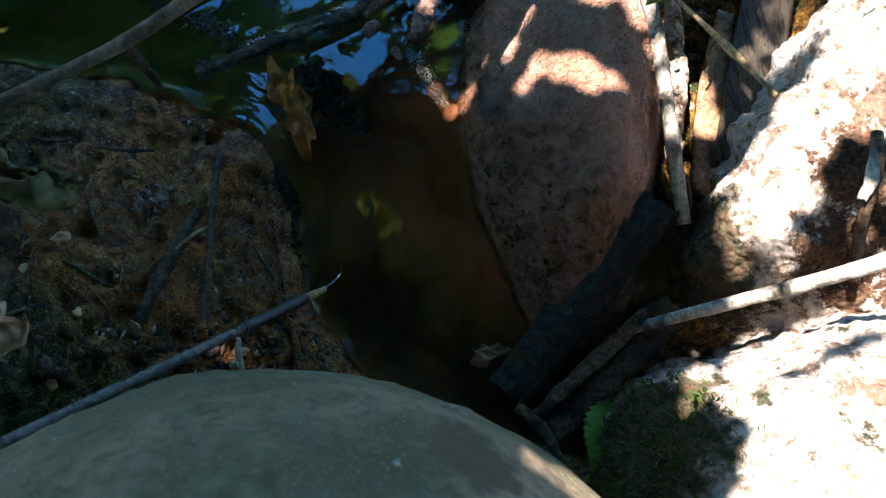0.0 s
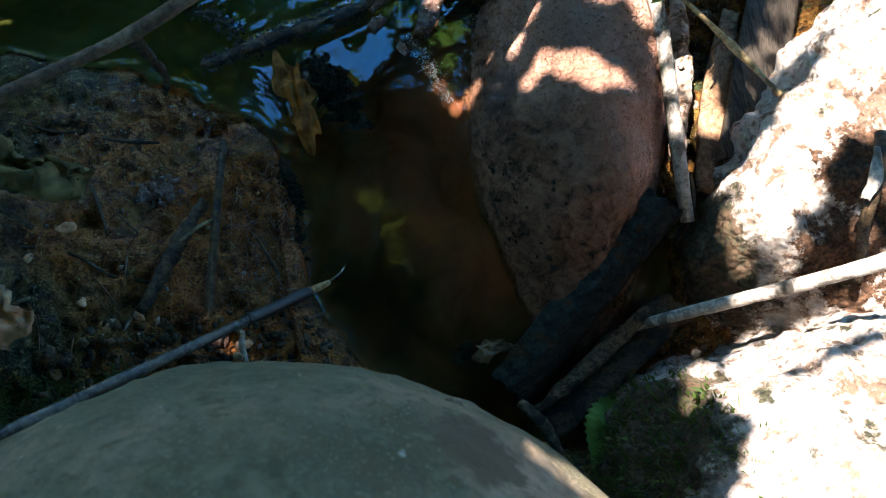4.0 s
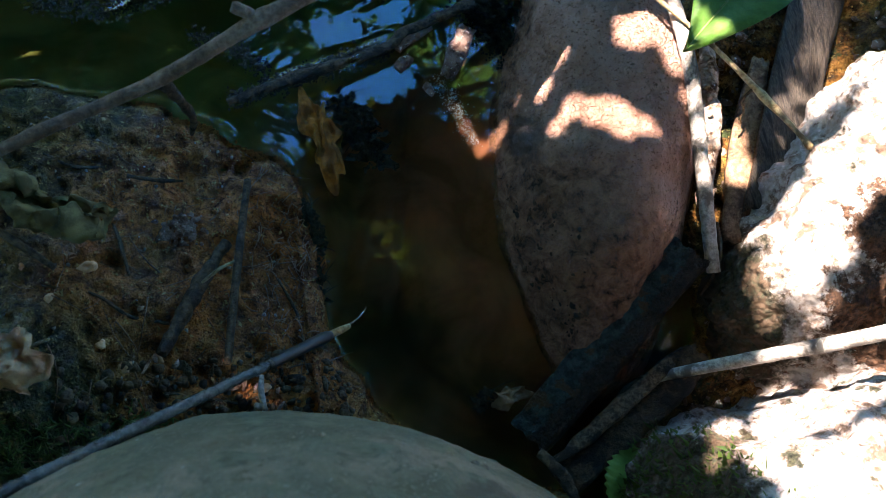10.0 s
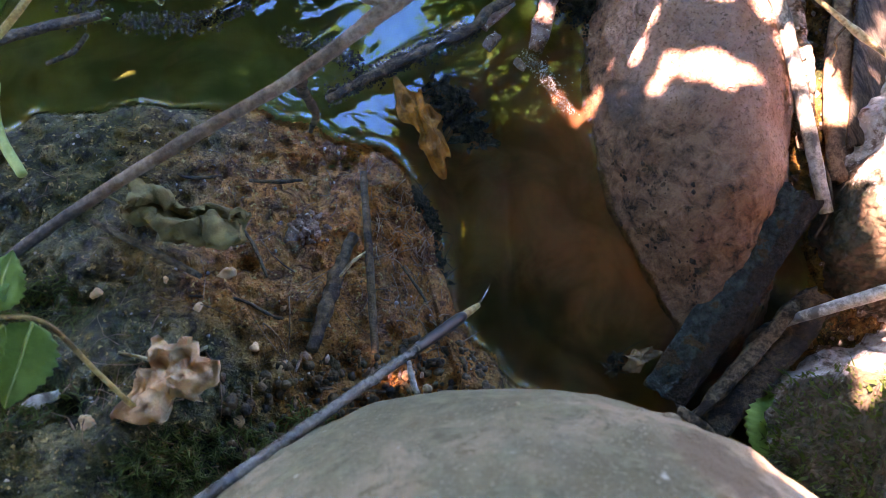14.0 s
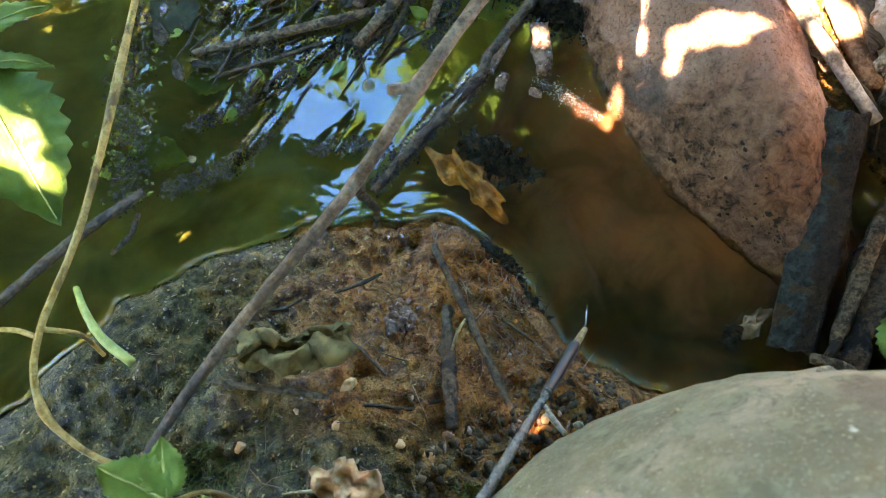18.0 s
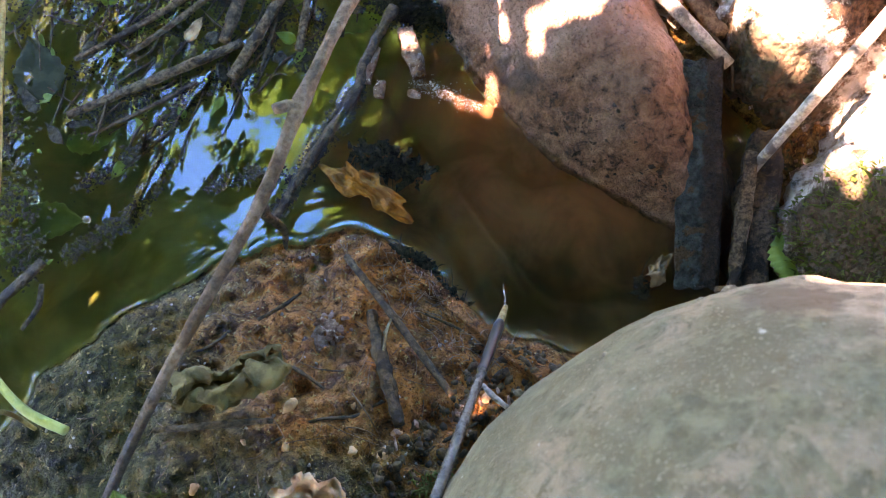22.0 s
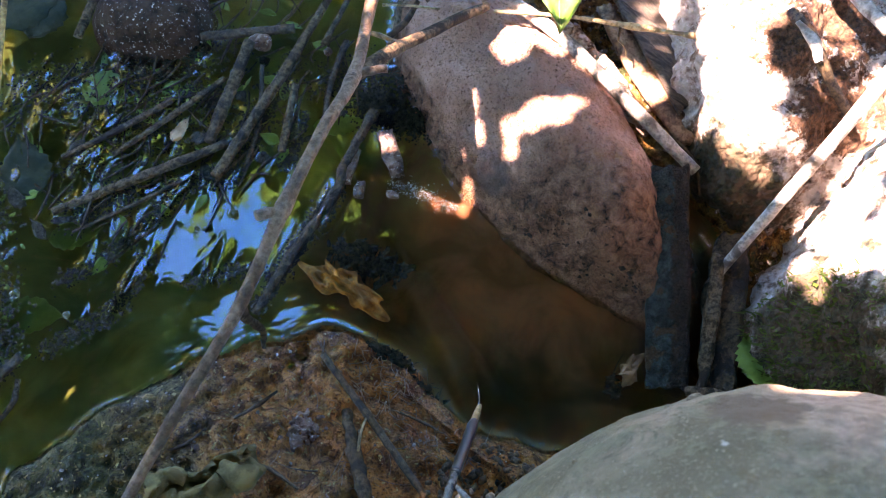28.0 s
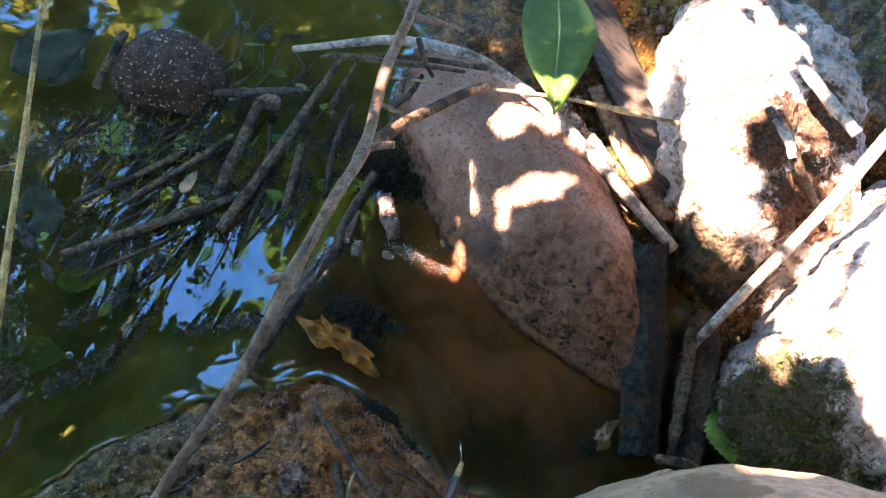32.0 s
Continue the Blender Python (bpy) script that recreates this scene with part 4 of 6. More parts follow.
def rolled(length, flat, roll, turns, n=30, m=26, thick=0.05):
    """A dead leaf whose two long edges have rolled up: x along, y across, z up."""
    top = []
    for k in range(n + 1):
        u = k / n
        full = (math.sin(math.pi * (0.06 + 0.88 * u)) ** 0.4)
        for j in range(m + 1):
            s = 2 * j / m - 1
            side, a = (1 if s > 0 else -1), max(abs(s) - 0.3, 0) / 0.7
            r = roll * (0.8 + 0.35 * math.sin(5 * u + 2 * side)) * (1 - 0.3 * a)
            ang = turns * 2 * math.pi * a * (0.8 + 0.2 * math.sin(4 * u + side))
            y = side * (flat * full * min(abs(s), 0.3) / 0.3 + r * math.sin(ang))
            top.append((length * u, y, r * (1 - math.cos(ang))))
    top = np.array(top)
    o, w, faces = len(top), m + 1, []
    for k in range(n):
        for j in range(m):
            a = k * w + j
            faces += [(a, a + w, a + w + 1, a + 1), (o + a, o + a + 1, o + a + w + 1, o + a + w)]
    low = top - (0, 0, thick)
    return np.vstack([top, low]), faces


_v, _f = rolled(5.8, 0.55, 0.75, 0.80)
part("blade", crumple(put(_v, (-26.3, 6.3, 7.6), (5.3, -2.5, -0.9), (0.1, 0.2, 1)), 0.5, 3, 0.75), _f, DRYLEAF, _b)
part("stalk", *tube([(-26.2, 6.3, 7.7), (-27.0, 6.9, 7.9), (-27.6, 7.0, 7.8)], (0.07, 0.06, 0.05), 8, 6), DRYLEAF, _b)


def crumpled_sheet(radius, high, seed, rings=16, spokes=56, thick=0.07):
    """A dead leaf crushed flat: ragged round outline, deep folds."""
    top = [(0.0, 0.0, 0.0)]
    for r in range(1, rings + 1):
        for k in range(spokes):
            a = 2 * math.pi * k / spokes
            top.append((r / rings * math.cos(a), r / rings * math.sin(a), 0.0))
    v = np.array(top)
    a = np.arctan2(v[:, 1], v[:, 0])
    edge = 1 + 0.28 * np.sin(2 * a + 0.6) + 0.2 * np.sin(3 * a + seed) + 0.13 * np.sin(7 * a + 2) + 0.07 * np.sin(13 * a)
    v = v * (radius * edge)[:, None]
    fold = 1 - 2 * np.abs(vnoise(v + 40, 0.95, seed)) + 0.6 * (1 - 2 * np.abs(vnoise(v + 70, 0.42, seed + 1))) + 0.25 * vnoise(v, 0.2, seed + 2)
    v[:, 2] = high * fold - 0.25 * high * (np.hypot(v[:, 0], v[:, 1]) / radius) ** 2
    v[:, :2] += 0.12 * np.stack([vnoise(v, 0.5, seed + 4), vnoise(v, 0.5, seed + 5)], 1)
    o, f = len(v), []
    for k in range(spokes):
        n = (k + 1) % spokes
        f += [(0, 1 + k, 1 + n), (o, o + 1 + n, o + 1 + k)]
        for r in range(rings - 1):
            p, q = 1 + r * spokes, 1 + (r + 1) * spokes
            f += [(p + k, q + k, q + n, p + n), (o + p + k, o + p + n, o + q + n, o + q + k)]
        q = 1 + (rings - 1) * spokes
        f.append((q + k, o + q + k, o + q + n, q + n))
    return np.vstack([v, v - (0, 0, thick)]), f


_v, _f = crumpled_sheet(1.75, 0.62, 3)
thing("dead_leaf", crumple(_v + (-25.7, -2.5, 9.7), 0.13, 15, 0.32), _f, CRUMPLED, "crumpled tan dead leaf on the mossy bank", "leaf")
_b = base("green_leaf", (14.0, 13.0, 7.0), "glossy bright green oval leaf above the boulder", "leaf")
_v, _f = blade(11.6, 6.0, 0.03, 0.12, 0, 24, 0, 4)
_leaf = part("blade", put(_v, (19.6, 18.0, 7.9), (-8.2, -7.0, 0.2), (0.1, 0.1, 1)), _f, GREEN, _b)
_v, _f = midrib(11.6, 0.03, 4, 0.09)
part("midrib", put(_v, (19.6, 18.0, 7.9), (-8.2, -7.0, 0.2), (0.1, 0.1, 1)), _f, GSTEM, _leaf, "pale green midrib")
part("stalk", *tube([(19.6, 18.0, 7.9), (23, 20.5, 7.0), (26, 24, 4)], (0.14, 0.14, 0.16), 10, 6), GSTEM, _b)


def sprig(foot, stalk, leaves, label, wood=GSTEM):
    """A small plant: a stalk and toothed leaves (place, way, length, width, up)."""
    b = base("plant", foot, label, "plant")
    part("stalk", *tube(stalk, (0.13, 0.12, 0.1), 16, 7, 0.1, 41), wood, b)
    for k, (at, way, length, width, up) in enumerate(leaves):
        v, f = blade(length, width, 0.12, 0.15, 9, 27, 0, k)
        leaf = part("leaf", put(v, at, way, up), f, GREEN, b)
        v, f = midrib(length, 0.12, k, 0.05 + 0.006 * length)
        part("midrib", put(v, at, way, up), f, GSTEM, leaf, "pale green midrib")
    return b


sprig((-27.0, -3.9, 9.6), [(-27.0, -3.9, 9.6), (-28.4, -1.4, 11.0), (-29.6, 0.8, 12.4), (-31.2, 1.4, 13.0)],
      [((-30.0, 0.9, 12.6), (-1.4, -2.6, 0.1), 3.6, 3.2, (0.1, 0, 1)), ((-31.2, 1.4, 13.0), (-1.6, 2.6, 0.2), 3.6, 3.0, (0, 0.1, 1)), ((-31.0, 1.0, 12.9), (-2.8, -1.2, 0), 3.4, 2.8, (0, 0.1, 1)),
       ((-31.2, 1.6, 13.0), (0.9, 2.2, 0.1), 2.6, 2.2, (0, 0.1, 1))], "low green plant with toothed leaves on the bank", YSTEM)
sprig((-37, 17, 3.5), [(-37, 17, 3.5), (-34, 23, 5.5), (-31.5, 27.5, 6.4), (-29.5, 31, 7.0)],
      [((-30.4, 28.6, 6.6), (-0.4, -9.6, -0.7), 9.8, 7.2, (0.12, 0, 1)), ((-29.5, 31, 7.0), (4.6, -1.0, 0.2), 4.8, 2.2, (0, 0.1, 1)), ((-30.6, 29.5, 6.8), (4.4, -2.6, -0.4), 4.8, 1.8, (0.1, 0.3, 1))],
      "plant with large toothed green leaves at the water's edge")
_b = base("stem", (-34, 5.2, 8.5), "long thin tan stem arching over the pond edge", "stem")
part("stalk", *tube([(-33.4, 4.6, 8.0), (-34.6, 6.6, 8.4), (-35.2, 9.4, 8.6), (-33.6, 12.2, 9.2), (-28.5, 16.3, 10), (-20.8, 25.2, 10), (-10.8, 37.1, 10), (-6, 43, 9)],
     (0.15, 0.17, 0.19, 0.2, 0.2, 0.19, 0.17, 0.15), 70, 8, 0.1, 43, knots=((0.27, 0.4), (0.66, 0.35))), YSTEM, _b)
part("side_shoot", *tube([(-33.6, 12.2, 9.2), (-34.8, 13.6, 8.6), (-37.5, 15.5, 7.6)], (0.15, 0.13, 0.12), 12, 7, 0.1, 44), YSTEM, _b)
part("side_shoot", *tube([(-33.4, 12.6, 9.0), (-32.4, 12.0, 7.0), (-32.3, 11.0, 5.2)], (0.15, 0.14, 0.12), 12, 7, 0.1, 45), YSTEM, _b)
part("side_shoot", *tube([(-18.7, 27.9, 10.0), (-20.2, 28.6, 10.0), (-22.2, 30.2, 9.6)], (0.16, 0.15, 0.12), 16, 7, 0.1, 47), YSTEM, _b)
thing("green_stalk", *tube([(-32.7, 16.7, 1.2), (-32.5, 14.2, 3.2), (-32.2, 12.2, 4.0), (-31.4, 10.0, 4.6)], (0.2, 0.24, 0.27, 0.28), 24, 9, 0.06, 46), GSTEM, "bent pale green cut stalk on the bank", "stalk")
_v, _f = blade(4.6, 3.4, 0.06, 0.1, 11, 33, 0, 6)
thing("green_leaf", put(_v, (6.4, -11.4, 1.8), (-2.6, -3.8, 0.2), (-0.2, 0.1, 1)), _f, GREEN, "small bright green toothed leaf in the crevice", "leaf")

# ---- the catching rod, leaning into the hole ----
ROD = wood_material("grey_rod", (0.06, 0.053, 0.042), (0.115, 0.103, 0.083), 0.25, spec=0.6)
TAPE, CORK, STEEL = shader("black_tape", 0.4)[0], wood_material("cork", (0.25, 0.13, 0.05), (0.45, 0.27, 0.12)), shader("steel", 0.25, 1.0)[0]
TAPE.node_tree.nodes["Principled BSDF"].inputs["Base Color"].default_value = (0.012, 0.014, 0.016, 1)
STEEL.node_tree.nodes["Principled BSDF"].inputs["Base Color"].default_value = (0.55, 0.55, 0.55, 1)


ROD_TIP, ROD_BACK = (-9.6, -2.0, 2.0), (-18.9, -5.5, 9.2)


def rod_at(u):
    a, b = np.array(ROD_TIP), np.array(ROD_BACK)
    return tuple(a + (b - a) * u)


_b = base("fishing_rod", rod_at(0.1), "slender grey fishing rod with black taped tip over the hole", "fishing rod")
part("shaft", *tube([rod_at(0.48), rod_at(1.0), rod_at(1.8), rod_at(2.9)], (0.25, 0.28, 0.31, 0.33), 40, 14, 0.01, 47), ROD, _b)
part("tape", *tube([rod_at(0.12), rod_at(0.16), rod_at(0.32), rod_at(0.49)], (0.22, 0.33, 0.31, 0.28), 24, 14, 0.05, 48), TAPE, _b)
part("cork_band", *tube([rod_at(0.0), rod_at(0.06), rod_at(0.13)], (0.15, 0.21, 0.23), 8, 12, 0.03, 49), CORK, _b)
part("ring", *tube([rod_at(0.48), rod_at(0.50)], (0.29, 0.29), 4, 14, 0.02, 50), ROD, _b)
part("hook", *tube([rod_at(0.05), (-9.2, -1.7, 1.4), (-8.8, -1.4, 0.8), (-8.5, -1.1, 0.6), (-8.4, -0.9, 1.0)], (0.05, 0.05, 0.05, 0.05, 0.02), 18, 7, 0.0, 51), STEEL, _b)
# ---- unseen trees added over the pond to shape its light: trunks, limbs and crowns with gaps that let sun and sky through ----
# sun gaps of the crowns: the place on the ground that the sun reaches (cm), and the gap's radius
ROCK_GAPS = [(14.2, 0.2, 5.2, 0.5), (13.8, -1.9, 6, 0.5), (20.3, 4.6, 9.9, 1.95), (22.5, 6.3, 10.4, 2.08), (24, 3.5, 11, 2.6), (21, 2.2, 10, 1.95), (18.4, 3.4, 8, 1.17), (18.9, 2.3, 9, 1.17), (17.6, 0.9, 9, 1.3), (16.4, 1.6, 8, 1.3), (16.3, 0.2, 9.3, 1.17), (16.5, -1.3, 9.2, 0.91),
             (14.8, 0.3, 6.9, 1.04), (14.7, -1.4, 7.8, 1.17), (14.9, -3, 8, 0.91), (13.5, -2.3, 6.7, 0.78), (13.5, -4, 6.4, 0.5), (19.4, 1.2, 9.8, 0.4), (16.4, -4.7, 8, 0.2), (15.5, -5.2, 7.5, 0.22), (18.2, -3.1, 11.8, 0.4), (20.5, -2, 11, 0.4),
             (22.4, -0.8, 12, 1.17), (21.6, -3.4, 11, 0.35), (17.2, -6.5, 15, 1.3), (12.6, -7.1, 8.2, 0.91), (14.5, -6.8, 11.5, 1.17)]
MOSSY_ROCK_GAPS = [(9.0, -10.8, 7.2, 0.8), (7.9, -12, 8, 0.5), (18.5, -9.2, 8, 1.56), (16, -9.6, 8, 1.43), (13.8, -10.2, 8.5, 1.43), (11.8, -10.5, 8, 1.3), (10.2, -11.2, 10, 1.3), (9.2, -11.5, 8.8, 0.78), (9.3, -12, 10.7, 0.91), (22, -10, 9, 3.25), (10.7, -13, 13, 1.95), (13.6, -13, 13, 2.34),
                   (8.6, -14.6, 13.8, 1.3), (11.5, -15.5, 15, 2.6), (16.5, -13, 14, 3.25), (15, -17, 15, 3.9), (20, -15, 14, 3.9), (26, -18, 14, 7.8), (9.5, -18, 14.5, 2.6), (19, -21, 14, 5.2), (12.5, -19.5, 15, 3.25), (7.4, -16.6, 13.6, 1.17)]
BOULDER_GAPS = [(4.8, 8.7, 4.5, 0.5), (5.8, 8.1, 5.4, 0.62), (6.5, 8.0, 5.5, 0.6), (7.2, 7.9, 5.6, 0.5), (7.1, 6.9, 5.8, 0.55), (7.9, 7.1, 5.9, 0.45),
                (8.7, 6.75, 5.9, 0.3), (3.9, 7.9, 3.9, 0.38), (4.9, 12.5, 3.9, 0.3), (4.5, 12.0, 3.5, 0.28), (3.85, 10.8, 3.2, 0.22), (3.5, 10.3, 3.0, 0.22), (2.5, 10.2, 2.1, 0.1), (9.0, 12.8, 5.6, 0.9),
                (10.4, 12.8, 5.5, 1.0), (11.6, 12.6, 5.8, 1.0), (11.9, 11.3, 5.0, 0.7), (11.3, 10.6, 5.3, 0.4), (12.0, 8.6, 5.4, 0.5), (12.3, 6.4, 5.0, 0.45), (12.3, 4.0, 4.3, 0.4), (14.4, 9.4, 4, 0.8), (15, 6.8, 3, 1), (15.6, 4.4, 2.4, 0.8)]
STONE_EDGE_GAPS = [(-2.4, -12.6, 16.1, 0.5), (-1.2, -13.8, 15.5, 0.6), (0, -14.8, 14.9, 0.6)]
POND_GAPS = [(-0.6, 9.6, 0.0, 0.10), (-1.0, 10.6, 0.0, 0.10), (2.3, 8.1, 2.4, 0.16), (1.5, 8.9, 0.6, 0.22), (1.1, 8.5, 0, 0.3), (0.3, 8.2, -1.0, 0.12), (-0.2, 15.0, 0.4, 0.3), (-18.2, 4.5, 4.6, 0.07), (-17.6, 4.3, 4.5, 0.05), (-16.3, -3.9, 5, 0.09), (-15.3, -4.4, 5, 0.08),
             (-30.6, 24, 6, 1.1), (-30.4, 21.6, 6, 0.5), (-31.2, -2, 9.5, 0.35)] + STONE_EDGE_GAPS
# spots kept from stray sun by extra leaves added overhead
SHADED = [(2.7, 5.4, 3.4), (5.9, 15.4, 4.0), (4.0, 14.0, 3.5), (-12.7, 10.6, 15), (2.0, 3.0, 2.0), (-4, 6, 0), (-6, 0, 0), (-20, -2, 6)]
GAPS = ROCK_GAPS + MOSSY_ROCK_GAPS + BOULDER_GAPS + POND_GAPS
_G = np.array(GAPS)
_U = np.array(SUN_WAY)


def in_sun_gap(c, s):
    d = c[:, None, :] - _G[None, :, :3]
    off = d - (d @ _U)[..., None] * _U
    high = np.maximum(d @ _U - 150, 0)
    return (np.linalg.norm(off, axis=2) < 0.72 * _G[:, 3] + 0.27 * s[:, None] + 0.0080 * high).any(1)


def in_sky_gap(c, slack=0.0):
    """The open sky between the crowns that the pond mirrors."""
    d = c - np.array((-13.0, 16.0, 0))
    d = d / np.linalg.norm(d, axis=1)[:, None]
    wob = 0.012 * fbm(d * 10, 0.5, 77, 2)
    x, y = d[:, 0] + wob, d[:, 1] + wob
    main = (x > 0.085 - 1.5 * slack) & (x < 0.235 + slack) & (y > 0.285 - 0.3 * slack) & (y < 0.445 + 2 * slack) & ~((x > 0.15) & (x < 0.162) & (y > 0.37) & (slack == 0))
    small = ((np.hypot(x - 0.045, y - 0.36) < 0.016) | (np.hypot(x + 0.02, y - 0.40) < 0.013) | (np.hypot(x - 0.29, y - 0.32) < 0.016)
             | (np.hypot(x - 0.17, y - 0.53) < 0.04) | (np.hypot(x + 0.06, y - 0.47) < 0.012))
    az, el = np.degrees(np.arctan2(d[:, 1], d[:, 0])), np.degrees(np.arcsin(np.clip(d[:, 2], -1, 1)))
    glade = (az > 16 + 200 * wob) & (az < 78) & (el > 29) & (el < 44 + 300 * wob)      # opening added in the leaves to let in side light for glints
    return ((main | small) & (d[:, 2] > 0.5)) | glade


def touches_gap(v, s):
    """Which leaves (by their points) reach into a sun gap; large leaves high above widen it by the sun's disc."""
    hit = np.zeros(len(v), bool)
    for g in _G:
        d = v - g[:3]
        off = d - (d @ _U)[..., None] * _U
        high = np.maximum(d @ _U - 150, 0)
        near = np.linalg.norm(off, axis=2)
        hit |= (near < g[3] + 0.06 + 0.008 * high).any(1) | (near[:, 6] < g[3] + 0.3 * s[:, 0])
    return hit


def leaf_cloud(c, s, rng, slack):
    """Small pointed leaves round the places c, of the lengths s, joined; none stands in a gap."""
    keep = ~in_sky_gap(c, slack)
    c, s = c[keep], s[keep][:, None]
    n = len(c)
    a = rng.uniform(0, 2 * math.pi, n)
    x = np.stack([np.cos(a), np.sin(a), rng.uniform(-0.5, 0.3, n)], 1)
    x /= np.linalg.norm(x, axis=1)[:, None]
    up = np.stack([rng.uniform(-0.6, 0.6, n), rng.uniform(-0.6, 0.6, n), np.ones(n)], 1)
    y = np.cross(up, x)
    y /= np.linalg.norm(y, axis=1)[:, None]
    z = np.cross(x, y)
    v = np.stack([c + s * (u * x + w * y + h * z) for u, w, h in ((-0.5, 0, 0), (-0.2, 0.3, 0.06), (0.2, 0.25, 0.05), (0.5, 0, -0.06), (0.2, -0.25, 0.05), (-0.2, -0.3, 0.06), (0, 0, 0))], 1)
    v = v[~touches_gap(v, s)]
    k = 7 * np.arange(len(v))[:, None]
    f = np.concatenate([np.concatenate([k + 6, k + j, k + (j + 1) % 6], 1) for j in range(6)])
    return v.reshape(-1, 3), f.tolist()


def tree(foot, fork, c, s, label, rng, reach, slack=0.0, leaf=CANOPY):
    """A tree: tapered trunk, limbs towards its crown, and the crown's leaves (centimetres)."""
    t = base("tree", foot, label, "tree")
    foot, fork = np.array(foot, float), np.array(fork, float)
    part("trunk", *tube([foot - (0, 0, 20), (foot + fork) / 2 + (6, -5, 0), fork], (9, 7, 5), 24, 12, 0.12, 51), GREYWOOD, t)
    done = 0
    for k in rng.permutation(len(c)):
        tip = c[k]
        line = smooth_line([fork, (fork + tip) / 2 + (0, 0, reach), tip], 20)
        if in_sky_gap(line[4:], slack).any() or in_sun_gap(line, np.full(20, 3.0)).any():
            continue
        part("limb", *tube([fork, (fork + tip) / 2 + (0, 0, reach), tip], (3.0, 1.6, 0.5), 16, 7, 0.12, 60 + done), GREYWOOD, t)
        done += 1
        if done == 7:
            break
    part("crown", *leaf_cloud(c, s, rng, slack), leaf, t)
    return t


def in_box(rng, n, lo, hi):
    return rng.uniform(lo, hi, (n, 3))


_r = np.random.default_rng(5)
_c = in_box(_r, 29000, (-48, -32, 66), (44, 52, 84))
_c = _c + np.stack([_U[0] / _U[2] * _c[:, 2], _U[1] / _U[2] * _c[:, 2], 0 * _c[:, 2]], 1)
_s = _r.uniform(1.6, 2.6, len(_c))
# small leaves added round the small gaps to sharpen the sun flecks
_side = np.cross(_U, (0, 0, 1.0))
_side = _side / np.linalg.norm(_side)
_other = np.cross(_U, _side)
for _g in _G[_G[:, 3] < 2.1]:
    _n = int(150 + 170 * _g[3])
    _a, _d, _h = _r.uniform(0, 2 * math.pi, _n), _g[3] + _r.uniform(0.2, 2.4, _n), _r.uniform(82, 98, _n)
    _c = np.vstack([_c, _g[:3] + _h[:, None] * _U + (_d * np.cos(_a))[:, None] * _side + (_d * np.sin(_a))[:, None] * _other])
    _s = np.append(_s, _r.uniform(0.6, 1.0, _n))
for _g in SHADED:
    _n = 90
    _a, _d, _h = _r.uniform(0, 2 * math.pi, _n), _r.uniform(0, 1.8, _n), _r.uniform(82, 98, _n)
    _c = np.vstack([_c, np.array(_g) + _h[:, None] * _U + (_d * np.cos(_a))[:, None] * _side + (_d * np.sin(_a))[:, None] * _other])
    _s = np.append(_s, _r.uniform(0.8, 1.3, _n))
_way = _c - np.array((-13.0, 16.0, 0))
_ahead = _way[:, 1] > 0.30 * np.linalg.norm(_way, axis=1)
# two unseen shrubs, placed only to block sun and colour the reflections
tree((-120, 95, 12), (-80, 70, 92), _c[~_ahead], _s[~_ahead], "unseen low dark-leaved shrub added to shade the hole and darken its reflection", _r, 10, 0.06, DARK_LEAF)
tree((-60, 190, 12), (-45, 120, 92), _c[_ahead], _s[_ahead], "unseen low green shrub added to break the sun over the pond", _r, 10, 0.06)
_c = in_box(_r, 12500, (-215, -10, 260), (150, 240, 360))
tree((60, 250, 12), (40, 200, 290), _c, _r.uniform(6, 11, len(_c)), "tall tree whose crown closes over the pond", _r, 25)
# ring of unseen trees, added to hold back and warm the sky light
for _foot, _fork, _az in (((330, 60, 15), (300, 55, 260), 0), ((60, 420, 15), (50, 380, 280), 90), ((-330, 40, 15), (-300, 40, 270), 180), ((-20, -330, 15), (-15, -300, 260), 270)):
    _n = 4200
    _a = np.radians(_az + _r.uniform(-50, 50, _n))
    _e = np.radians(_r.uniform(2, 88, _n)) ** 1.0
    _d = _r.uniform(320, 460, _n)
    _c = np.stack([_d * np.cos(_e) * np.cos(_a), _d * np.cos(_e) * np.sin(_a), 30 + _d * np.sin(_e)], 1)
    tree(_foot, _fork, _c, _r.uniform(18, 34, _n), "unseen yellow-leaved tree added round the pond to dim and warm the sky light", _r, 20, 0.05, FILL_LEAF)
# ---- floating wood and scraps in the pond ----
FLOATING = [([(5.6, 26.4, 1.7), (-2.5, 23.7, 1.0), (-10.3, 21.3, 0.5)], (0.36, 0.48, 0.5), GREYWOOD), ([(6.6, 25.6, 1.2), (2.2, 24.0, 0.7)], (0.25, 0.3), GREYWOOD),
            ([(-1.6, 22.8, 0.9), (-5.8, 19.7, 0.4)], (0.32, 0.36), GREYWOOD), ([(-1.6, 27.5, 1.1), (-5.4, 25.4, 0.9), (-8.9, 23.6, 0.5)], (0.5, 0.58, 0.5), GREYWOOD),
            ([(-8.0, 22.7, 0.5), (-13.5, 24.6, 0.4), (-19.4, 26.8, 0.1)], (0.42, 0.45, 0.35), GREYWOOD), ([(-4.8, 26.6, 0.7), (-9.5, 26.9, 0.5), (-14.0, 27.4, 0.2)], (0.28, 0.3, 0.24), GREYWOOD),
            ([(-3.7, 30.4, 0.7), (1.6, 26.3, 0.9)], (0.42, 0.5), DARKWOOD), ([(3.6, 26.6, 3.2), (7.2, 21.6, 5.4), (10.2, 16.4, 7.0)], (0.24, 0.3, 0.28), GREYWOOD)]
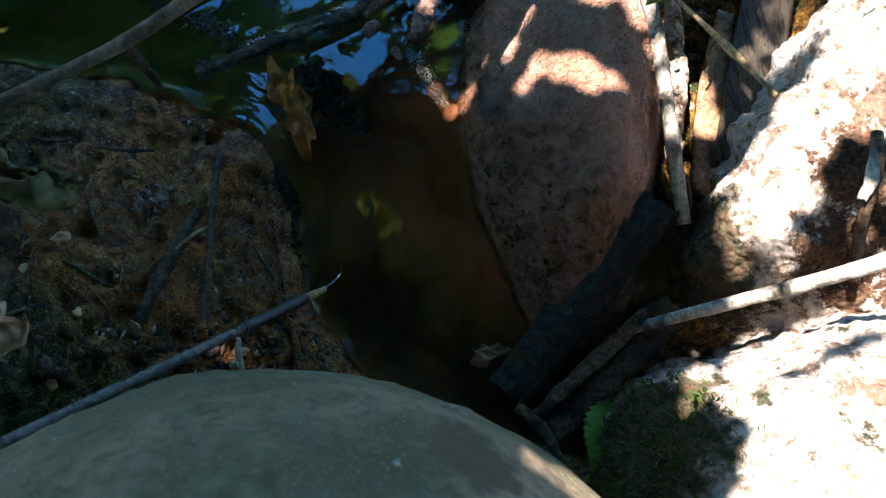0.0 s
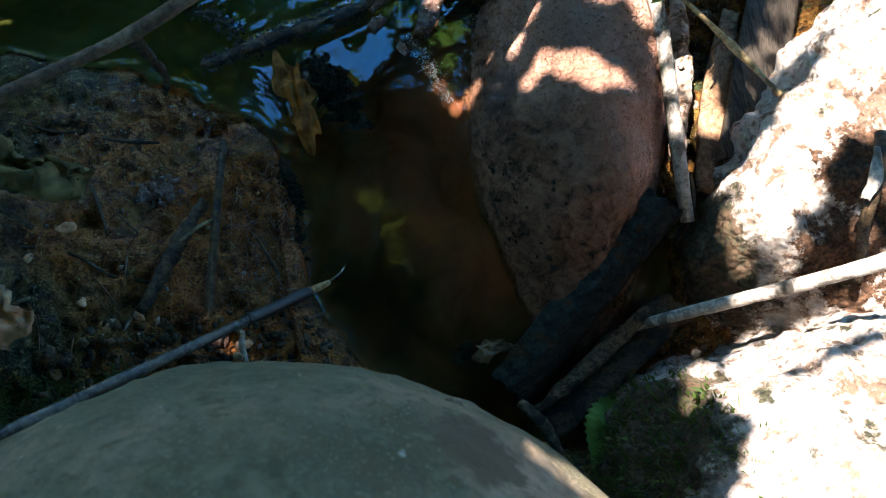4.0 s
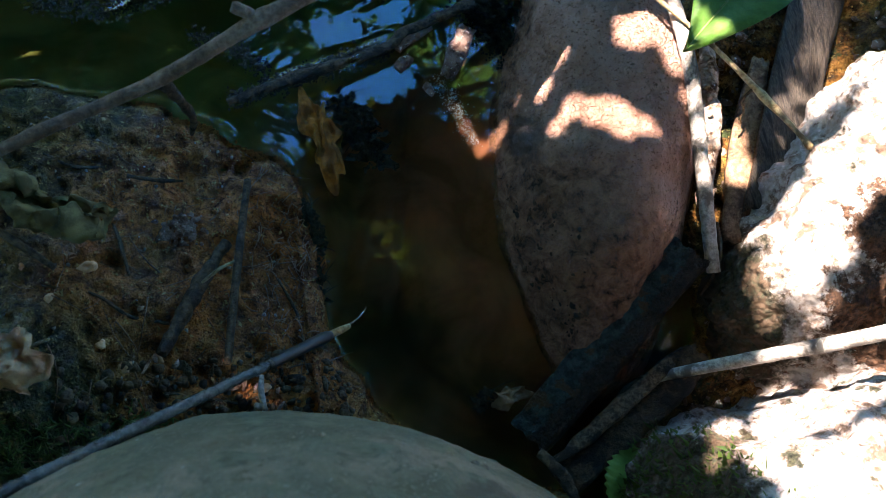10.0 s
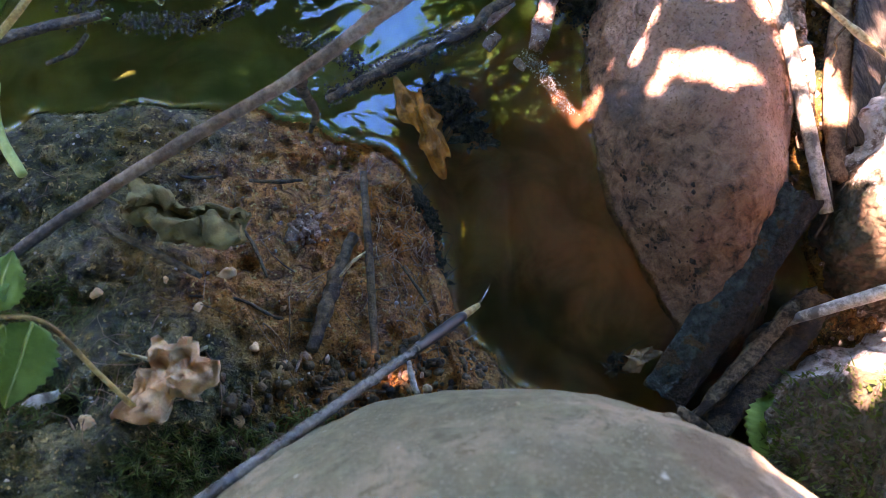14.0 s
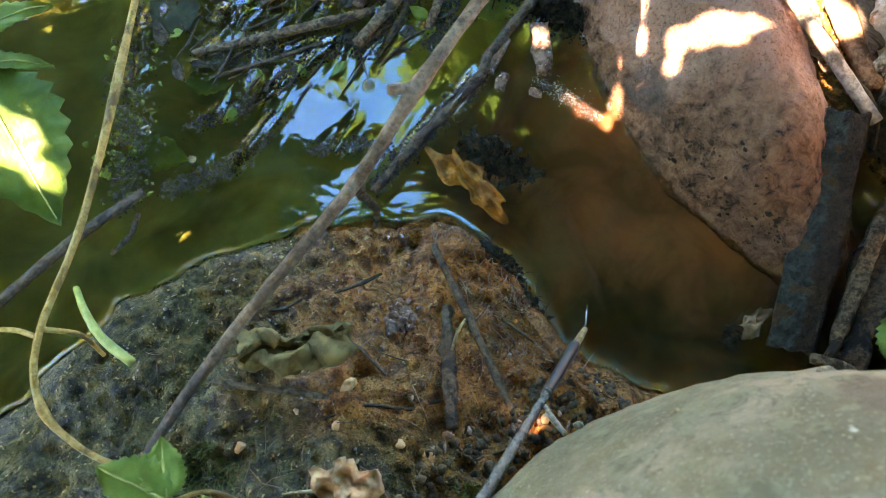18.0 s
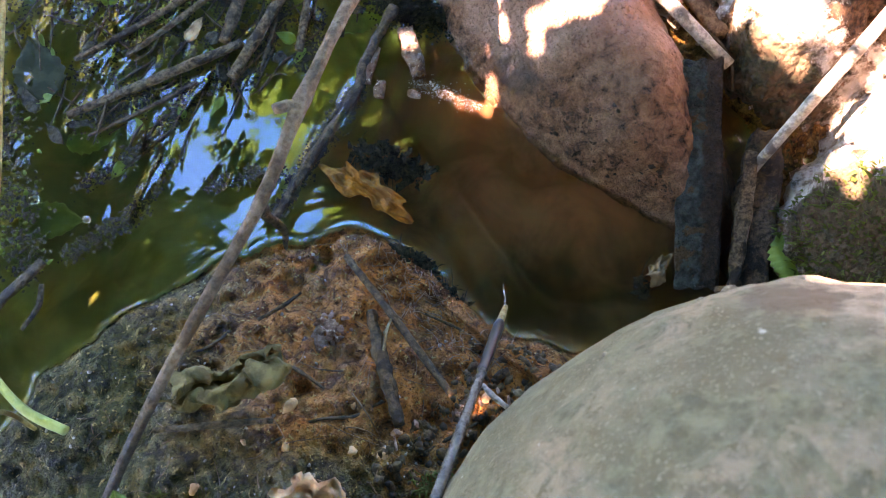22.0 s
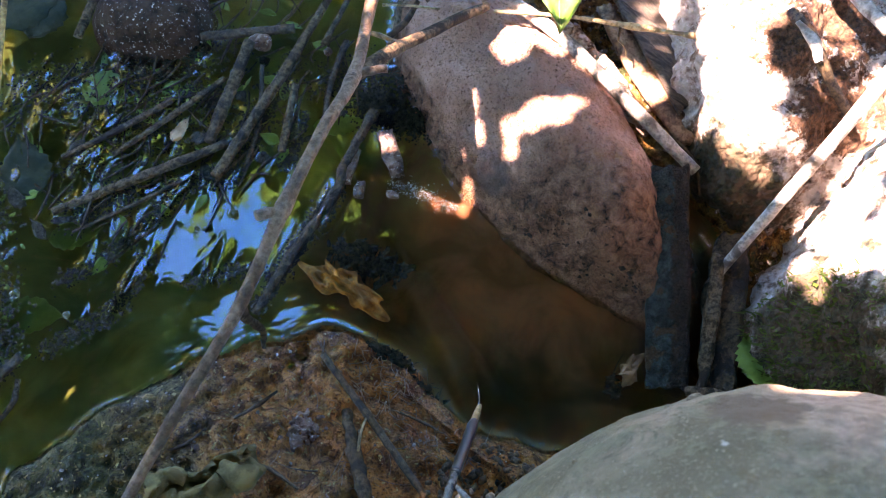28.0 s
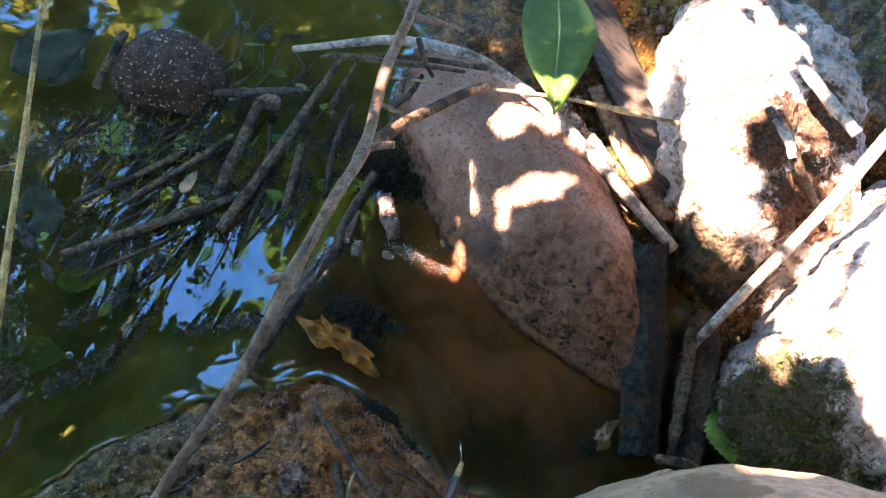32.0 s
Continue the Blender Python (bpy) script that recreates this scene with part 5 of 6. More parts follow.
FLOATING_THIN = [([(-10.0, 36.0, 0.9), (-5.6, 38.4, 1.5)], (0.42, 0.45), GREYWOOD), ([(-26.6, 20.1, 0.5), (-31.6, 19.8, 0.4), (-37.2, 18.9, 0.2)], (0.4, 0.48, 0.45), DARKWOOD),
            ([(-27.6, 19.2, 0.15), (-28.6, 18.3, 0.12), (-30.2, 17.9, 0.0)], (0.2, 0.24, 0.16), DARKWOOD), ([(-8.5, 27.9, 0.4), (-12.5, 28.6, 0.3), (-16.5, 29.6, 0.1)], (0.3, 0.32, 0.22), GREYWOOD),
            ([(-2.2, 25.6, 0.8), (-5.2, 22.6, 0.5), (-8.6, 20.4, 0.2)], (0.2, 0.26, 0.2), DARKWOOD), ([(3.6, 23.0, 0.9), (0.2, 21.2, 0.6), (-3.0, 18.6, 0.2)], (0.3, 0.32, 0.24), DARKWOOD),
            ([(8.0, 22.0, 2.4), (6.2, 20.6, 2.0), (4.4, 19.4, 1.2)], (0.26, 0.3, 0.2), GREYWOOD), ([(-12.0, 22.8, 0.2), (-15.6, 23.6, 0.2), (-19.4, 24.8, 0.05)], (0.18, 0.2, 0.14), DARKWOOD)]
for _k, (_line, _r, _m) in enumerate(FLOATING + FLOATING_THIN):
    thing("floating_stick", *tube(_line, [0.8 * q for q in _r], 44, 9, 0.14, 80 + _k, flat=0.65), _m, "weathered dark stick adrift among scraps in the pond", "stick", "sticks adrift in the pond")

thing("sunken_stick", *tube([(-14.9, 12.4, 0.1), (-10.7, 13.6, 0.25), (-5.4, 14.9, 0.35), (-3.4, 16.0, 0.5), (1.0, 17.5, 0.7)], (0.30, 0.36, 0.36, 0.34, 0.4), 60, 9, 0.3, 99, flat=0.7), DARKWOOD,
      "black soaked stick with crumbs along the outflow's lip", "stick")
_rs = np.random.default_rng(8)


def beads(name, line, wide, count, size, mat, label, high=0.12):
    """A raft of small wet crumbs along a line on the water: stuff."""
    path = smooth_line(line, 60)
    v0, f0 = ball(1)
    verts, faces = [], []
    for _ in range(count):
        p = path[_rs.integers(60)] + np.append(_rs.normal(0, wide, 2), 0)
        s = size * _rs.uniform(0.5, 1.5)
        v = v0 * (s * _rs.uniform(0.7, 1.5), s * _rs.uniform(0.7, 1.5), s * 0.6) + 0.35 * s * _rs.normal(0, 0.5, v0.shape)
        faces += [tuple(i + len(verts) for i in f) for f in f0]
        verts += list(v + p + (0, 0, high * s / size * 0.6))
    return thing(name, verts, faces, mat, label, "debris", kind="stuff")


for _line, _w, _n in RAFTS + STICK_RAFTS:
    beads("floating_debris", _line, _w, 3 * _n, 0.075, BLACK, "black crumbs and leaf mould afloat on the pond")
DUCK = leaf_material("pond_scum_green", (0.035, 0.08, 0.01), (0.11, 0.19, 0.03), 0.5, 0.2)
for _line, _w, _n in (([(-27.5, 21, 0), (-25.6, 25, 0), (-22, 30, 0)], 0.8, 110), ([(-14, 32, 0), (-8, 30, 0), (-6, 27, 0)], 1.5, 90)):
    beads("pond_weed", _line, _w, _n, 0.13, DUCK, "small bright green pond weed crumbs afloat", 0.05)


_lv, _lf = [], []
for _k in range(32):
    _p = np.array((_rs.uniform(-23, 6), _rs.uniform(18.5, 34), _rs.uniform(-0.1, 0.25)))
    if _p[1] < 20.5 and _p[0] < -9:
        continue
    _v0, _f0 = blade(_rs.uniform(0.7, 2.4), _rs.uniform(0.4, 1.1), 0.02, 0.15, 5, 6, 0, _k)
    _v0 = crumple(put(_v0, _p, (*_rs.normal(0, 1, 2), 0.0), (*_rs.normal(0, 0.25, 2), 1)), 0.1, _k)
    _lf += [tuple(i + len(_lv) for i in f) for f in _f0]
    _lv += list(_v0)
thing("leaf_scraps", _lv, _lf, BLACK, "black rotten leaf scraps drifted together in the pond", "leaf litter", kind="stuff")


def lump(place, radii, turn, label, seed, mat):
    """A mat of sodden leaf scraps, crumbs and threads afloat: x and y radii, height and turn in degrees."""
    b = base("leaf_litter", place, label, "leaf litter")
    c, s = math.cos(radians(turn)), math.sin(radians(turn))

    def spot():
        r, a = math.sqrt(_rs.uniform(0, 1)), _rs.uniform(0, 2 * math.pi)
        dx, dy = r * radii[0] * math.cos(a), r * radii[1] * math.sin(a)
        return np.array((place[0] + c * dx - s * dy, place[1] + s * dx + c * dy, place[2] + radii[2] * (1 - r * r) * _rs.uniform(0.2, 0.9)))

    verts, faces = [], []
    for k in range(int(40 * radii[0] * radii[1]) + 16):
        size = min(1.0, 0.35 + 0.6 * radii[1])
        v, f = blade(size * _rs.uniform(0.5, 1.1), size * _rs.uniform(0.35, 0.8), 0.1, 0.3, 0, 8, _rs.uniform(0.6, 1.8), k)
        v = crumple(put(v, spot(), (*_rs.normal(0, 1, 2), _rs.normal(0, 0.1)), (*_rs.normal(0, 0.35, 2), 1)), 0.13, seed + k, 0.3)
        faces += [tuple(i + len(verts) for i in q) for q in f]
        verts += list(v)
    part("scraps", verts, faces, mat, b)
    verts, faces, (v0, f0) = [], [], ball(1)
    for k in range(int(45 * radii[0] * radii[1]) + 20):
        v = v0 * _rs.uniform(0.04, 0.13) * _rs.uniform(0.7, 1.3, 3) + spot()
        faces += [tuple(i + len(verts) for i in q) for q in f0]
        verts += list(v)
    tagged(part("crumbs", verts, faces, mat, b), kind="stuff")
    for k in range(22):
        p = spot()
        q = p + _rs.normal(0, 0.6, 3) * (1, 1, 0.08)
        part("shred", *tube([p, (p + q) / 2 + (0.1, 0.1, 0.08), q], (0.025, 0.03, 0.012), 9, 5, 0.3, seed + k), mat, b)
    return b


lump((-7.3, 9.9, 0.1), (2.7, 1.0, 0.45), -67, "black sodden leaf litter lodged in the outflow", 91, BLACK)
lump((-10.9, 4.4, 0.15), (1.7, 0.55, 0.28), -80, "black wet rootlets hanging over the hole's edge", 93, BLACK)
lump((-10.9, 1.4, 0.2), (1.7, 0.3, 0.3), -88, "fine black rootlets trailing down the hole's edge", 94, BLACK)
lump((2.0, 16.8, 0.2), (1.1, 2.4, 0.5), 10, "black wet leaf litter against the boulder", 95, BLACK)
lump((-2.2, -7.2, 0.0), (0.9, 0.35, 0.3), 60, "small black wet scrap in the water hole", 96, BLACK)

DULL = leaf_material("dull_green_leaf", (0.008, 0.02, 0.012), (0.024, 0.04, 0.022), 0.85, 0.0)
_v, _f = crumpled_sheet(1.7, 0.24, 21, 22, 64)
thing("dead_leaf", crumple(put(_v * (1.55, 0.62, 1), (-9.6, 9.6, 0.35), (0.5, -5.2, 0.0), (-0.1, 0, 1)), 0.09, 61, 0.5), _f, OCHRE, "sodden ochre dead leaf afloat in the outflow", "leaf")
_v, _f = crumpled_sheet(0.95, 0.28, 8, 12, 40)
thing("dead_leaf", _v * (1.0, 0.7, 0.9) + (-0.6, -7.3, 0.3), _f, SODDEN, "torn brown dead leaf at the bark's foot", "leaf")
for _p, _w, _l, _d, _m in (((-19.6, 28.4, 0.1), (1.6, 3.6, 0.05), 5.2, 3.4, DULL), ((-12.0, 33.4, 0.0), (2.0, -3.4, 0), 4.2, 3.0, GREEN), ((-12.4, 38.4, 0.6), (3.6, 1.4, 0.2), 4.8, 3.2, DULL),
                           ((-26.0, 23.6, -0.2), (2.6, -2.8, 0), 4.0, 2.8, GREEN), ((-8.4, 29.2, 0.1), (2.4, -2.0, 0), 2.6, 1.6, GREEN), ((-14.0, 39.6, 2.6), (5.5, -0.8, 0.4), 6.4, 4.4, DULL),
                           ((-2.6, 20.0, -0.15), (2.4, -2.2, 0), 4.0, 1.8, GREEN), ((-20.8, 25.4, -0.2), (2.6, -1.4, 0), 3.4, 2.2, GREEN), ((-10.6, 25.6, 0.2), (2.0, 0.6, 0), 2.2, 1.0, CRUMPLED)):
    _v, _f = blade(_l, _d, 0.02, 0.08, 7, 20, 0, _l)
    thing("fallen_leaf", crumple(put(_v, _p, _w), 0.12, int(10 * _l)), _f, _m, "half-sunk leaf among the scraps in the pond" if _m is not DULL else "dull grey-green leaf on the pond's scraps", "leaf", "leaves in the pond")

# ---- grit on the grey stone ----
for _k, (_p, _q) in enumerate((((-6.5, -9.6, 16.6), 0.42), ((-7.5, -8.9, 16.4), 0.20), ((-9.1, -8.5, 17.5), 0.20), ((-14.7, -5.8, 10.7), 0.18), ((-12.3, -7.3, 16.8), 0.12))):
    thing("pebble", *rock(_p, (1.3 * _q, _q, 0.7 * _q), 50 * _k, 2.2, 3, ((0.4, 0.12 * _q),), 420 + _k), CLAY_GRIT, "small pale pebble on the grey-green stone", "pebble", "pebbles on the grey stone")

# ---- bubbles on the water ----
def bubble(place, radius):
    """A dome of water film resting on the surface."""
    v, f = ball(3)
    v = v * (radius, radius, 0.75 * radius)
    v[:, 2] = np.maximum(v[:, 2], -0.15 * radius)
    return thing("bubble", v + np.array(place), f, WATER, "clear bubble resting on the pond's surface", "bubble", "bubbles on the pond")


for _p, _q in (((-11.2, 18.6, 0.1), 0.42), ((-10.2, 17.1, 0.1), 0.24), ((-24.5, 23.8, 0.1), 0.34), ((-23.1, 20.5, 0.1), 0.26), ((-16.3, 21.4, 0.1), 0.22), ((-13.6, 19.4, 0.1), 0.2)):
    bubble(_p, _q)

# dust specks kept pale to stand for sunlight scattered in the murky water too
beads("sun_streak_dust", [(-0.4, 8.6, 0.05), (-1.0, 10.6, 0.05), (-1.8, 12.8, 0.05)], 0.34, 520, 0.035, PALETWIG, "fine pale dust afloat by the boulder, also standing in for a streak of scattered sun", 0.02)

# ---- stones in and beside the water ----
_b = base("stone", (-4.8, 34.2, -1.0), "rounded half-sunk stone with pale specks in the pond", "stone")
part("body", *rock((-4.8, 34.4, -1.6), (4.0, 4.4, 4.2), 30, 2.2, 5, ((3, 0.3), (0.8, 0.08)), 14), pale_rock_material("speckled_stone", (0.075, 0.036, 0.02), (0.045, 0.02, 0.011), (0.02, 0.012, 0.006), grains=False), _b)
_sv, _sf, (_v0, _f0) = [], [], ball(1)
for _k in range(260):
    _a, _e = _rs.uniform(0, 6.28), _rs.uniform(0.55, 1.35)
    _q = np.array((-4.8 + 4.05 * math.cos(_a) * math.cos(_e), 34.4 + 4.4 * math.sin(_a) * math.cos(_e), -1.6 + 4.2 * math.sin(_e)))
    _sf += [tuple(i + len(_sv) for i in f) for f in _f0]
    _sv += list(_v0 * _rs.uniform(0.04, 0.10) + _q)
tagged(part("specks", _sv, _sf, PALETWIG, _b, "pale grit stuck on the stone"), kind="stuff")
PINK = pale_rock_material("pink_stone", (0.24, 0.15, 0.12), (0.17, 0.09, 0.066), (0.08, 0.04, 0.03))
for _k, (_l, _w) in enumerate((([(0.4, 16.0, 0.5), (-1.4, 12.9, 0.3)], 1.3), ([(-2.0, 16.3, 0.5), (-4.3, 15.0, 0.3)], 0.9), ([(-3.5, 14.4, 0.3), (-4.3, 13.7, 0.2)], 0.8), ([(-2.7, 12.4, 0.2), (-2.3, 11.9, 0.2)], 0.45))):
    thing("wood_shard", *strip(_l, (0.8 * _w, _w, 0.7 * _w), 0.35, (0, 0, 1), 12, 6, 0.16, 110 + _k), PINK, "pale pinkish shard of wood breaking the water", "wood shard", "pale shards in the pond")
for _p, _r, _t, _n in (((-0.9, 27.2, 0.7), (0.6, 0.8, 0.45), 30, 5), ((2.0, 23.3, 0.8), (0.28, 0.28, 0.22), 0, 6)):
    thing("stone", *rock(_p, _r, _t, 2.6, 3, ((0.8, 0.12), (0.3, 0.06)), 100 + _n), PINK, "small pale stone among the drifted sticks", "stone", "small stones in the pond")

# ---- crumbs, clods, flecks and roots on the bank ----
_FL = [(-22.5, 2.4, 0.42, 0.3), (-24.1, 0.9, 0.26, 0.2), (-20.2, 0.0, 0.14, 0.14), (-21.9, -1.7, 0.26, 0.22), (-19.6, -2.6, 0.3, 0.2), (-14.6, -4.8, 0.4, 0.25), (-25.4, 2.7, 0.2, 0.14), (-18.9, 3.9, 0.55, 0.4),
       (-17.5, 4.4, 0.35, 0.25), (-16.4, -4.2, 0.7, 0.4), (-28.6, 2.6, 0.35, 0.2), (-21.0, -2.9, 0.4, 0.3), (-23.4, -4.9, 0.3, 0.3), (-29.4, -3.4, 0.34, 0.3)]
_fz = ground_height(np.array([f[0] for f in _FL]), np.array([f[1] for f in _FL]))
for _k, ((_x, _y, _a, _b2), _z0) in enumerate(zip(_FL, _fz)):
    thing("chip", *rock((_x, _y, _z0 + 0.08), (_a, _b2, 0.14), 37 * _k, 2.2, 3, ((0.3, 0.12), (0.12, 0.05)), 120 + _k), PINK if _k in (7, 8, 9) else CRUMPLED,
          "pale crumb of wood or stone pressed into the mud", "chip", "pale crumbs on the bank")


def scatter(name, count, box, size, mats, label, category, lift=0.0, seed=1):
    """Crumbs strewn over the ground in a box: stuff."""
    rng = np.random.default_rng(seed)
    p = rng.uniform((box[0], box[1]), (box[2], box[3]), (count, 2))
    p = p[polygon_distance(p[:, 0], p[:, 1], POND) < -0.3]
    z = ground_height(p[:, 0], p[:, 1])
    v0, f0 = ball(1)
    verts, faces = [], []
    for (x, y), h in zip(p, z):
        s = size * rng.uniform(0.4, 1.5) ** 1.5
        v = v0 * (s * rng.uniform(0.6, 1.4), s * rng.uniform(0.6, 1.4), s * rng.uniform(0.4, 0.9)) + rng.normal(0, 0.18 * s, v0.shape)
        faces += [tuple(i + len(verts) for i in f) for f in f0]
        verts += list(v + (x, y, h + lift * s))
    return thing(name, verts, faces, mats, label, category, kind="stuff")


scatter("soil_crumbs", 900, (-36, -12, -9, 15), 0.15, MUD, "wet dark soil crumbs on the bank", "soil", 0.2, 3)
scatter("soil_clods", 420, (-24, -7.5, -10, -2.8), 0.17, wood_material("dark_clod", (0.02, 0.011, 0.004), (0.12, 0.07, 0.03), 0.6), "dark crumbly soil clods along the bank's edge", "soil", 0.35, 4)
scatter("grit", 260, (-34, -10, -9, 13), 0.06, PALETWIG, "pale grit strewn in the mud", "grit", 0.5, 5)
scatter("soil_crumbs", 900, (10, -12, 30, 14), 0.25, pale_rock_material("rock_crumbs", (0.3, 0.2, 0.15), (0.2, 0.11, 0.07), (0.08, 0.05, 0.03)), "brown crumbs in the rock cleft", "soil", 0.3, 6)


def hairs(name, count, box, length, thick, mat, label, category, stand, seed):
    """Fine roots or moss: many thin bent strands on the ground: stuff."""
    rng = np.random.default_rng(seed)
    p = rng.uniform((box[0], box[1]), (box[2], box[3]), (count, 2))
    p = p[polygon_distance(p[:, 0], p[:, 1], POND) < -0.2]
    p = p[fbm(np.stack([p[:, 0], p[:, 1], 0 * p[:, 0]], 1), 3.5, seed, 2) > -0.15]
    verts, faces = [], []
    for x, y in p:
        a, l = rng.uniform(0, 6.28), length * rng.uniform(0.4, 1.4)
        w = rng.uniform(-1.2, 1.2)
        pts = []
        for k in range(5):
            u = k / 4
            pts.append((x + l * u * math.cos(a + w * u), y + l * u * math.sin(a + w * u)))
        q = np.array(pts)
        z = ground_height(q[:, 0], q[:, 1]) + 0.06 + stand * l * np.sin(np.linspace(0.2, math.pi * 0.6, 5)) * rng.uniform(0.2, 1)
        line = np.column_stack([q, z])
        side = np.array((-math.sin(a), math.cos(a), 0)) * thick * rng.uniform(0.6, 1.4)
        o = len(verts)
        for k in range(5):
            t = 1 - 0.6 * k / 4
            verts += [line[k] - side * t, line[k] + side * t, line[k] + (0, 0, 1.6 * thick * t)]
        for k in range(4):
            for j in range(3):
                m, n = o + 3 * k + j, o + 3 * k + (j + 1) % 3
                faces.append((m, n, n + 3, m + 3))
    return thing(name, verts, faces, mat, label, category, kind="stuff")


ROOT = wood_material("fine_roots", (0.09, 0.035, 0.012), (0.24, 0.105, 0.04), 0.4, coat=0.4)
MOSS = leaf_material("moss", (0.016, 0.032, 0.007), (0.05, 0.082, 0.014), 0.7, 0.15)
hairs("roots", 220, (-31, -8, -11, 10), 1.6, 0.022, ROOT, "fine reddish-brown rootlets over the mud", "roots", 0.08, 12)
hairs("roots", 45, (-31, -8, -18, 2), 2.6, 0.035, TANWOOD, "thin tan roots over the mud", "roots", 0.10, 13)
hairs("moss", 2600, (-29, -12, -19, -4.5), 0.5, 0.05, MOSS, "low dark green moss on the bank", "moss", 0.6, 14)
hairs("moss", 900, (-36, -3, -29, 4), 0.5, 0.05, MOSS, "thin moss patch on the bank", "moss", 0.5, 15)


# ---- moss tufts on the shaded end of the coarse rock ----
_rm = np.random.default_rng(33)
_q = _mossy[(_mossy[:, 2] > 1) & (_mossy[:, 0] < 8.5)]
_q = _q[(np.linalg.norm(_q - (3, -13, 7), axis=1) + 3.0 * fbm(_q, 2.5, 71, 3) < 6.6)]
_mv, _mf = [], []
for _k in range(2600):
    _p = _q[_rm.integers(len(_q))] + _rm.normal(0, 0.25, 3)
    _out = (_p - (17, -20.5, 1.0)) / np.array((14.5, 11.5, 14.0))
    _out = _out / np.linalg.norm(_out) + _rm.normal(0, 0.45, 3)
    _l, _s = _rm.uniform(0.15, 0.5), _rm.normal(0, 0.06, 3)
    _o = len(_mv)
    _mv += [_p - _s, _p + _s, _p + 0.55 * _l * _out + 0.6 * _s + (0, 0, 0.05), _p + _l * _out]
    _mf += [(_o, _o + 1, _o + 2), (_o, _o + 2, _o + 3)]
thing("moss", _mv, _mf, MOSS, "dark green moss on the shaded end of the coarse rock", "moss", kind="stuff")

# ---- crumbly clay along the red boulder's dry edge ----
CLAY = pale_rock_material("dry_clay", (0.50, 0.40, 0.33), (0.36, 0.23, 0.16), (0.12, 0.07, 0.045))
_b = base("clay_crust", (13.8, 8.0, 2.0), "pale crumbly clay crust along the boulder's dry edge", "clay")
part("ridge", *tube([(15.4, 13.2, 2.6), (14.6, 10.4, 2.8), (13.9, 7.2, 2.6), (13.4, 4.2, 2.2), (13.2, 2.4, 1.8)], (0.5, 0.75, 0.8, 0.65, 0.35), 60, 14, 0.4, 131), CLAY, _b)
_line = smooth_line([(15.2, 13.0, 3.3), (14.5, 10.4, 3.5), (13.8, 7.2, 3.3), (13.3, 4.2, 2.8), (13.1, 2.6, 2.3)], 60)
for _k in range(26):
    _p = _line[_rm.integers(60)] + _rm.normal(0, 0.28, 3) * (1, 1, 0.4)
    _s = _rm.uniform(0.1, 0.3)
    part("crumb", *rock(_p, (_s, 0.8 * _s, 0.7 * _s), 40 * _k, 2.2, 2, ((0.3, 0.25 * _s),), 140 + _k), CLAY, _b)

# ---- rotten wood breaking up in the mud ----
ROTTEN = wood_material("rotten_pinkish_wood", (0.24, 0.125, 0.09), (0.55, 0.36, 0.29), 0.7, grain=(1, 1, 1), deep=0.003)
for _k, (_x, _y, _n, _m) in enumerate(((-16.4, -4.2, 9, ROTTEN), (-14.4, -5.0, 5, ROTTEN), (-18.4, -3.4, 7, GREYWOOD), (-20.2, -3.0, 5, ROTTEN))):
    _z0 = float(ground_height(np.array([_x]), np.array([_y]))[0])
    _b = base("rotten_wood", (_x, _y, _z0), "small pinkish rotten wood chunk splintering in the mud" if _m is ROTTEN else "small grey rotten wood chunk splintering in the mud", "wood chunk", "rotten wood on the bank")
    for _j in range(_n):
        _p = np.array((_x, _y, _z0 + 0.2)) + _rm.normal(0, 0.42, 3) * (1.5, 0.9, 0.2)
        _a = 1.2 + _rm.normal(0, 0.35)
        _d = _rm.uniform(0.3, 0.75) * np.array((math.cos(_a), math.sin(_a), _rm.uniform(-0.1, 0.35)))
        part("splinter", *strip([_p - _d / 2, _p + (0, 0, 0.05), _p + _d / 2], (0.12, _rm.uniform(0.14, 0.3), 0.08), 0.13, (0.1, -0.2, 1), 9, 4, 0.07, 170 + 10 * _k + _j), _m, _b)

# crumbs added to put the sun fleck's pale pink into colour
_b = base("fleck_crumbs", (-17.9, 4.4, 4.2), "heap of pinkish pale crumbs added on the mud to tone its fleck of sun", "crumbs")
for _k in range(90):
    _x, _y = -17.9 + _rm.normal(0, 0.55), 4.4 + _rm.normal(0, 0.45)
    _z0 = float(ground_height(np.array([_x]), np.array([_y]))[0])
    _s = _rm.uniform(0.08, 0.24)
    part("crumb", *rock((_x, _y, _z0 + 0.08), (_s, 0.8 * _s, 0.6 * _s), 31 * _k, 2.2, 2, ((0.25, 0.3 * _s),), 600 + _k), PINK, _b)

# ---- thin dead stalks pressed into the bank ----
for _k, (_pts, _m) in enumerate((([(-24.5, 1.6), (-22.2, 0.9), (-20.6, -0.4), (-18.9, -0.9)], DARKWOOD), ([(-27.8, -0.6), (-25.6, -1.6), (-24.0, -1.2)], STRAW), ([(-19.4, -4.4), (-17.6, -4.9), (-16.0, -5.4)], DARKWOOD),
                                ([(-13.2, 1.2), (-12.4, -0.8), (-12.2, -2.6)], GREYWOOD), ([(-21.6, 5.6), (-20.9, 3.6), (-20.6, 1.8)], DARKWOOD), ([(-24.8, 9.4), (-23.4, 8.6), (-21.8, 8.5)], DARKWOOD))):
    _q = np.array(_pts)
    _line = np.column_stack([_q, ground_height(_q[:, 0], _q[:, 1]) + 0.16])
    thing("stalk", *tube(_line, (0.07, 0.1, 0.08), 24, 6, 0.3, 230 + _k), _m, "thin dead stalk pressed into the wet mud" if _m is not STRAW else "thin straw-coloured stalk pressed into the wet mud", "stalk", "stalks on the bank")

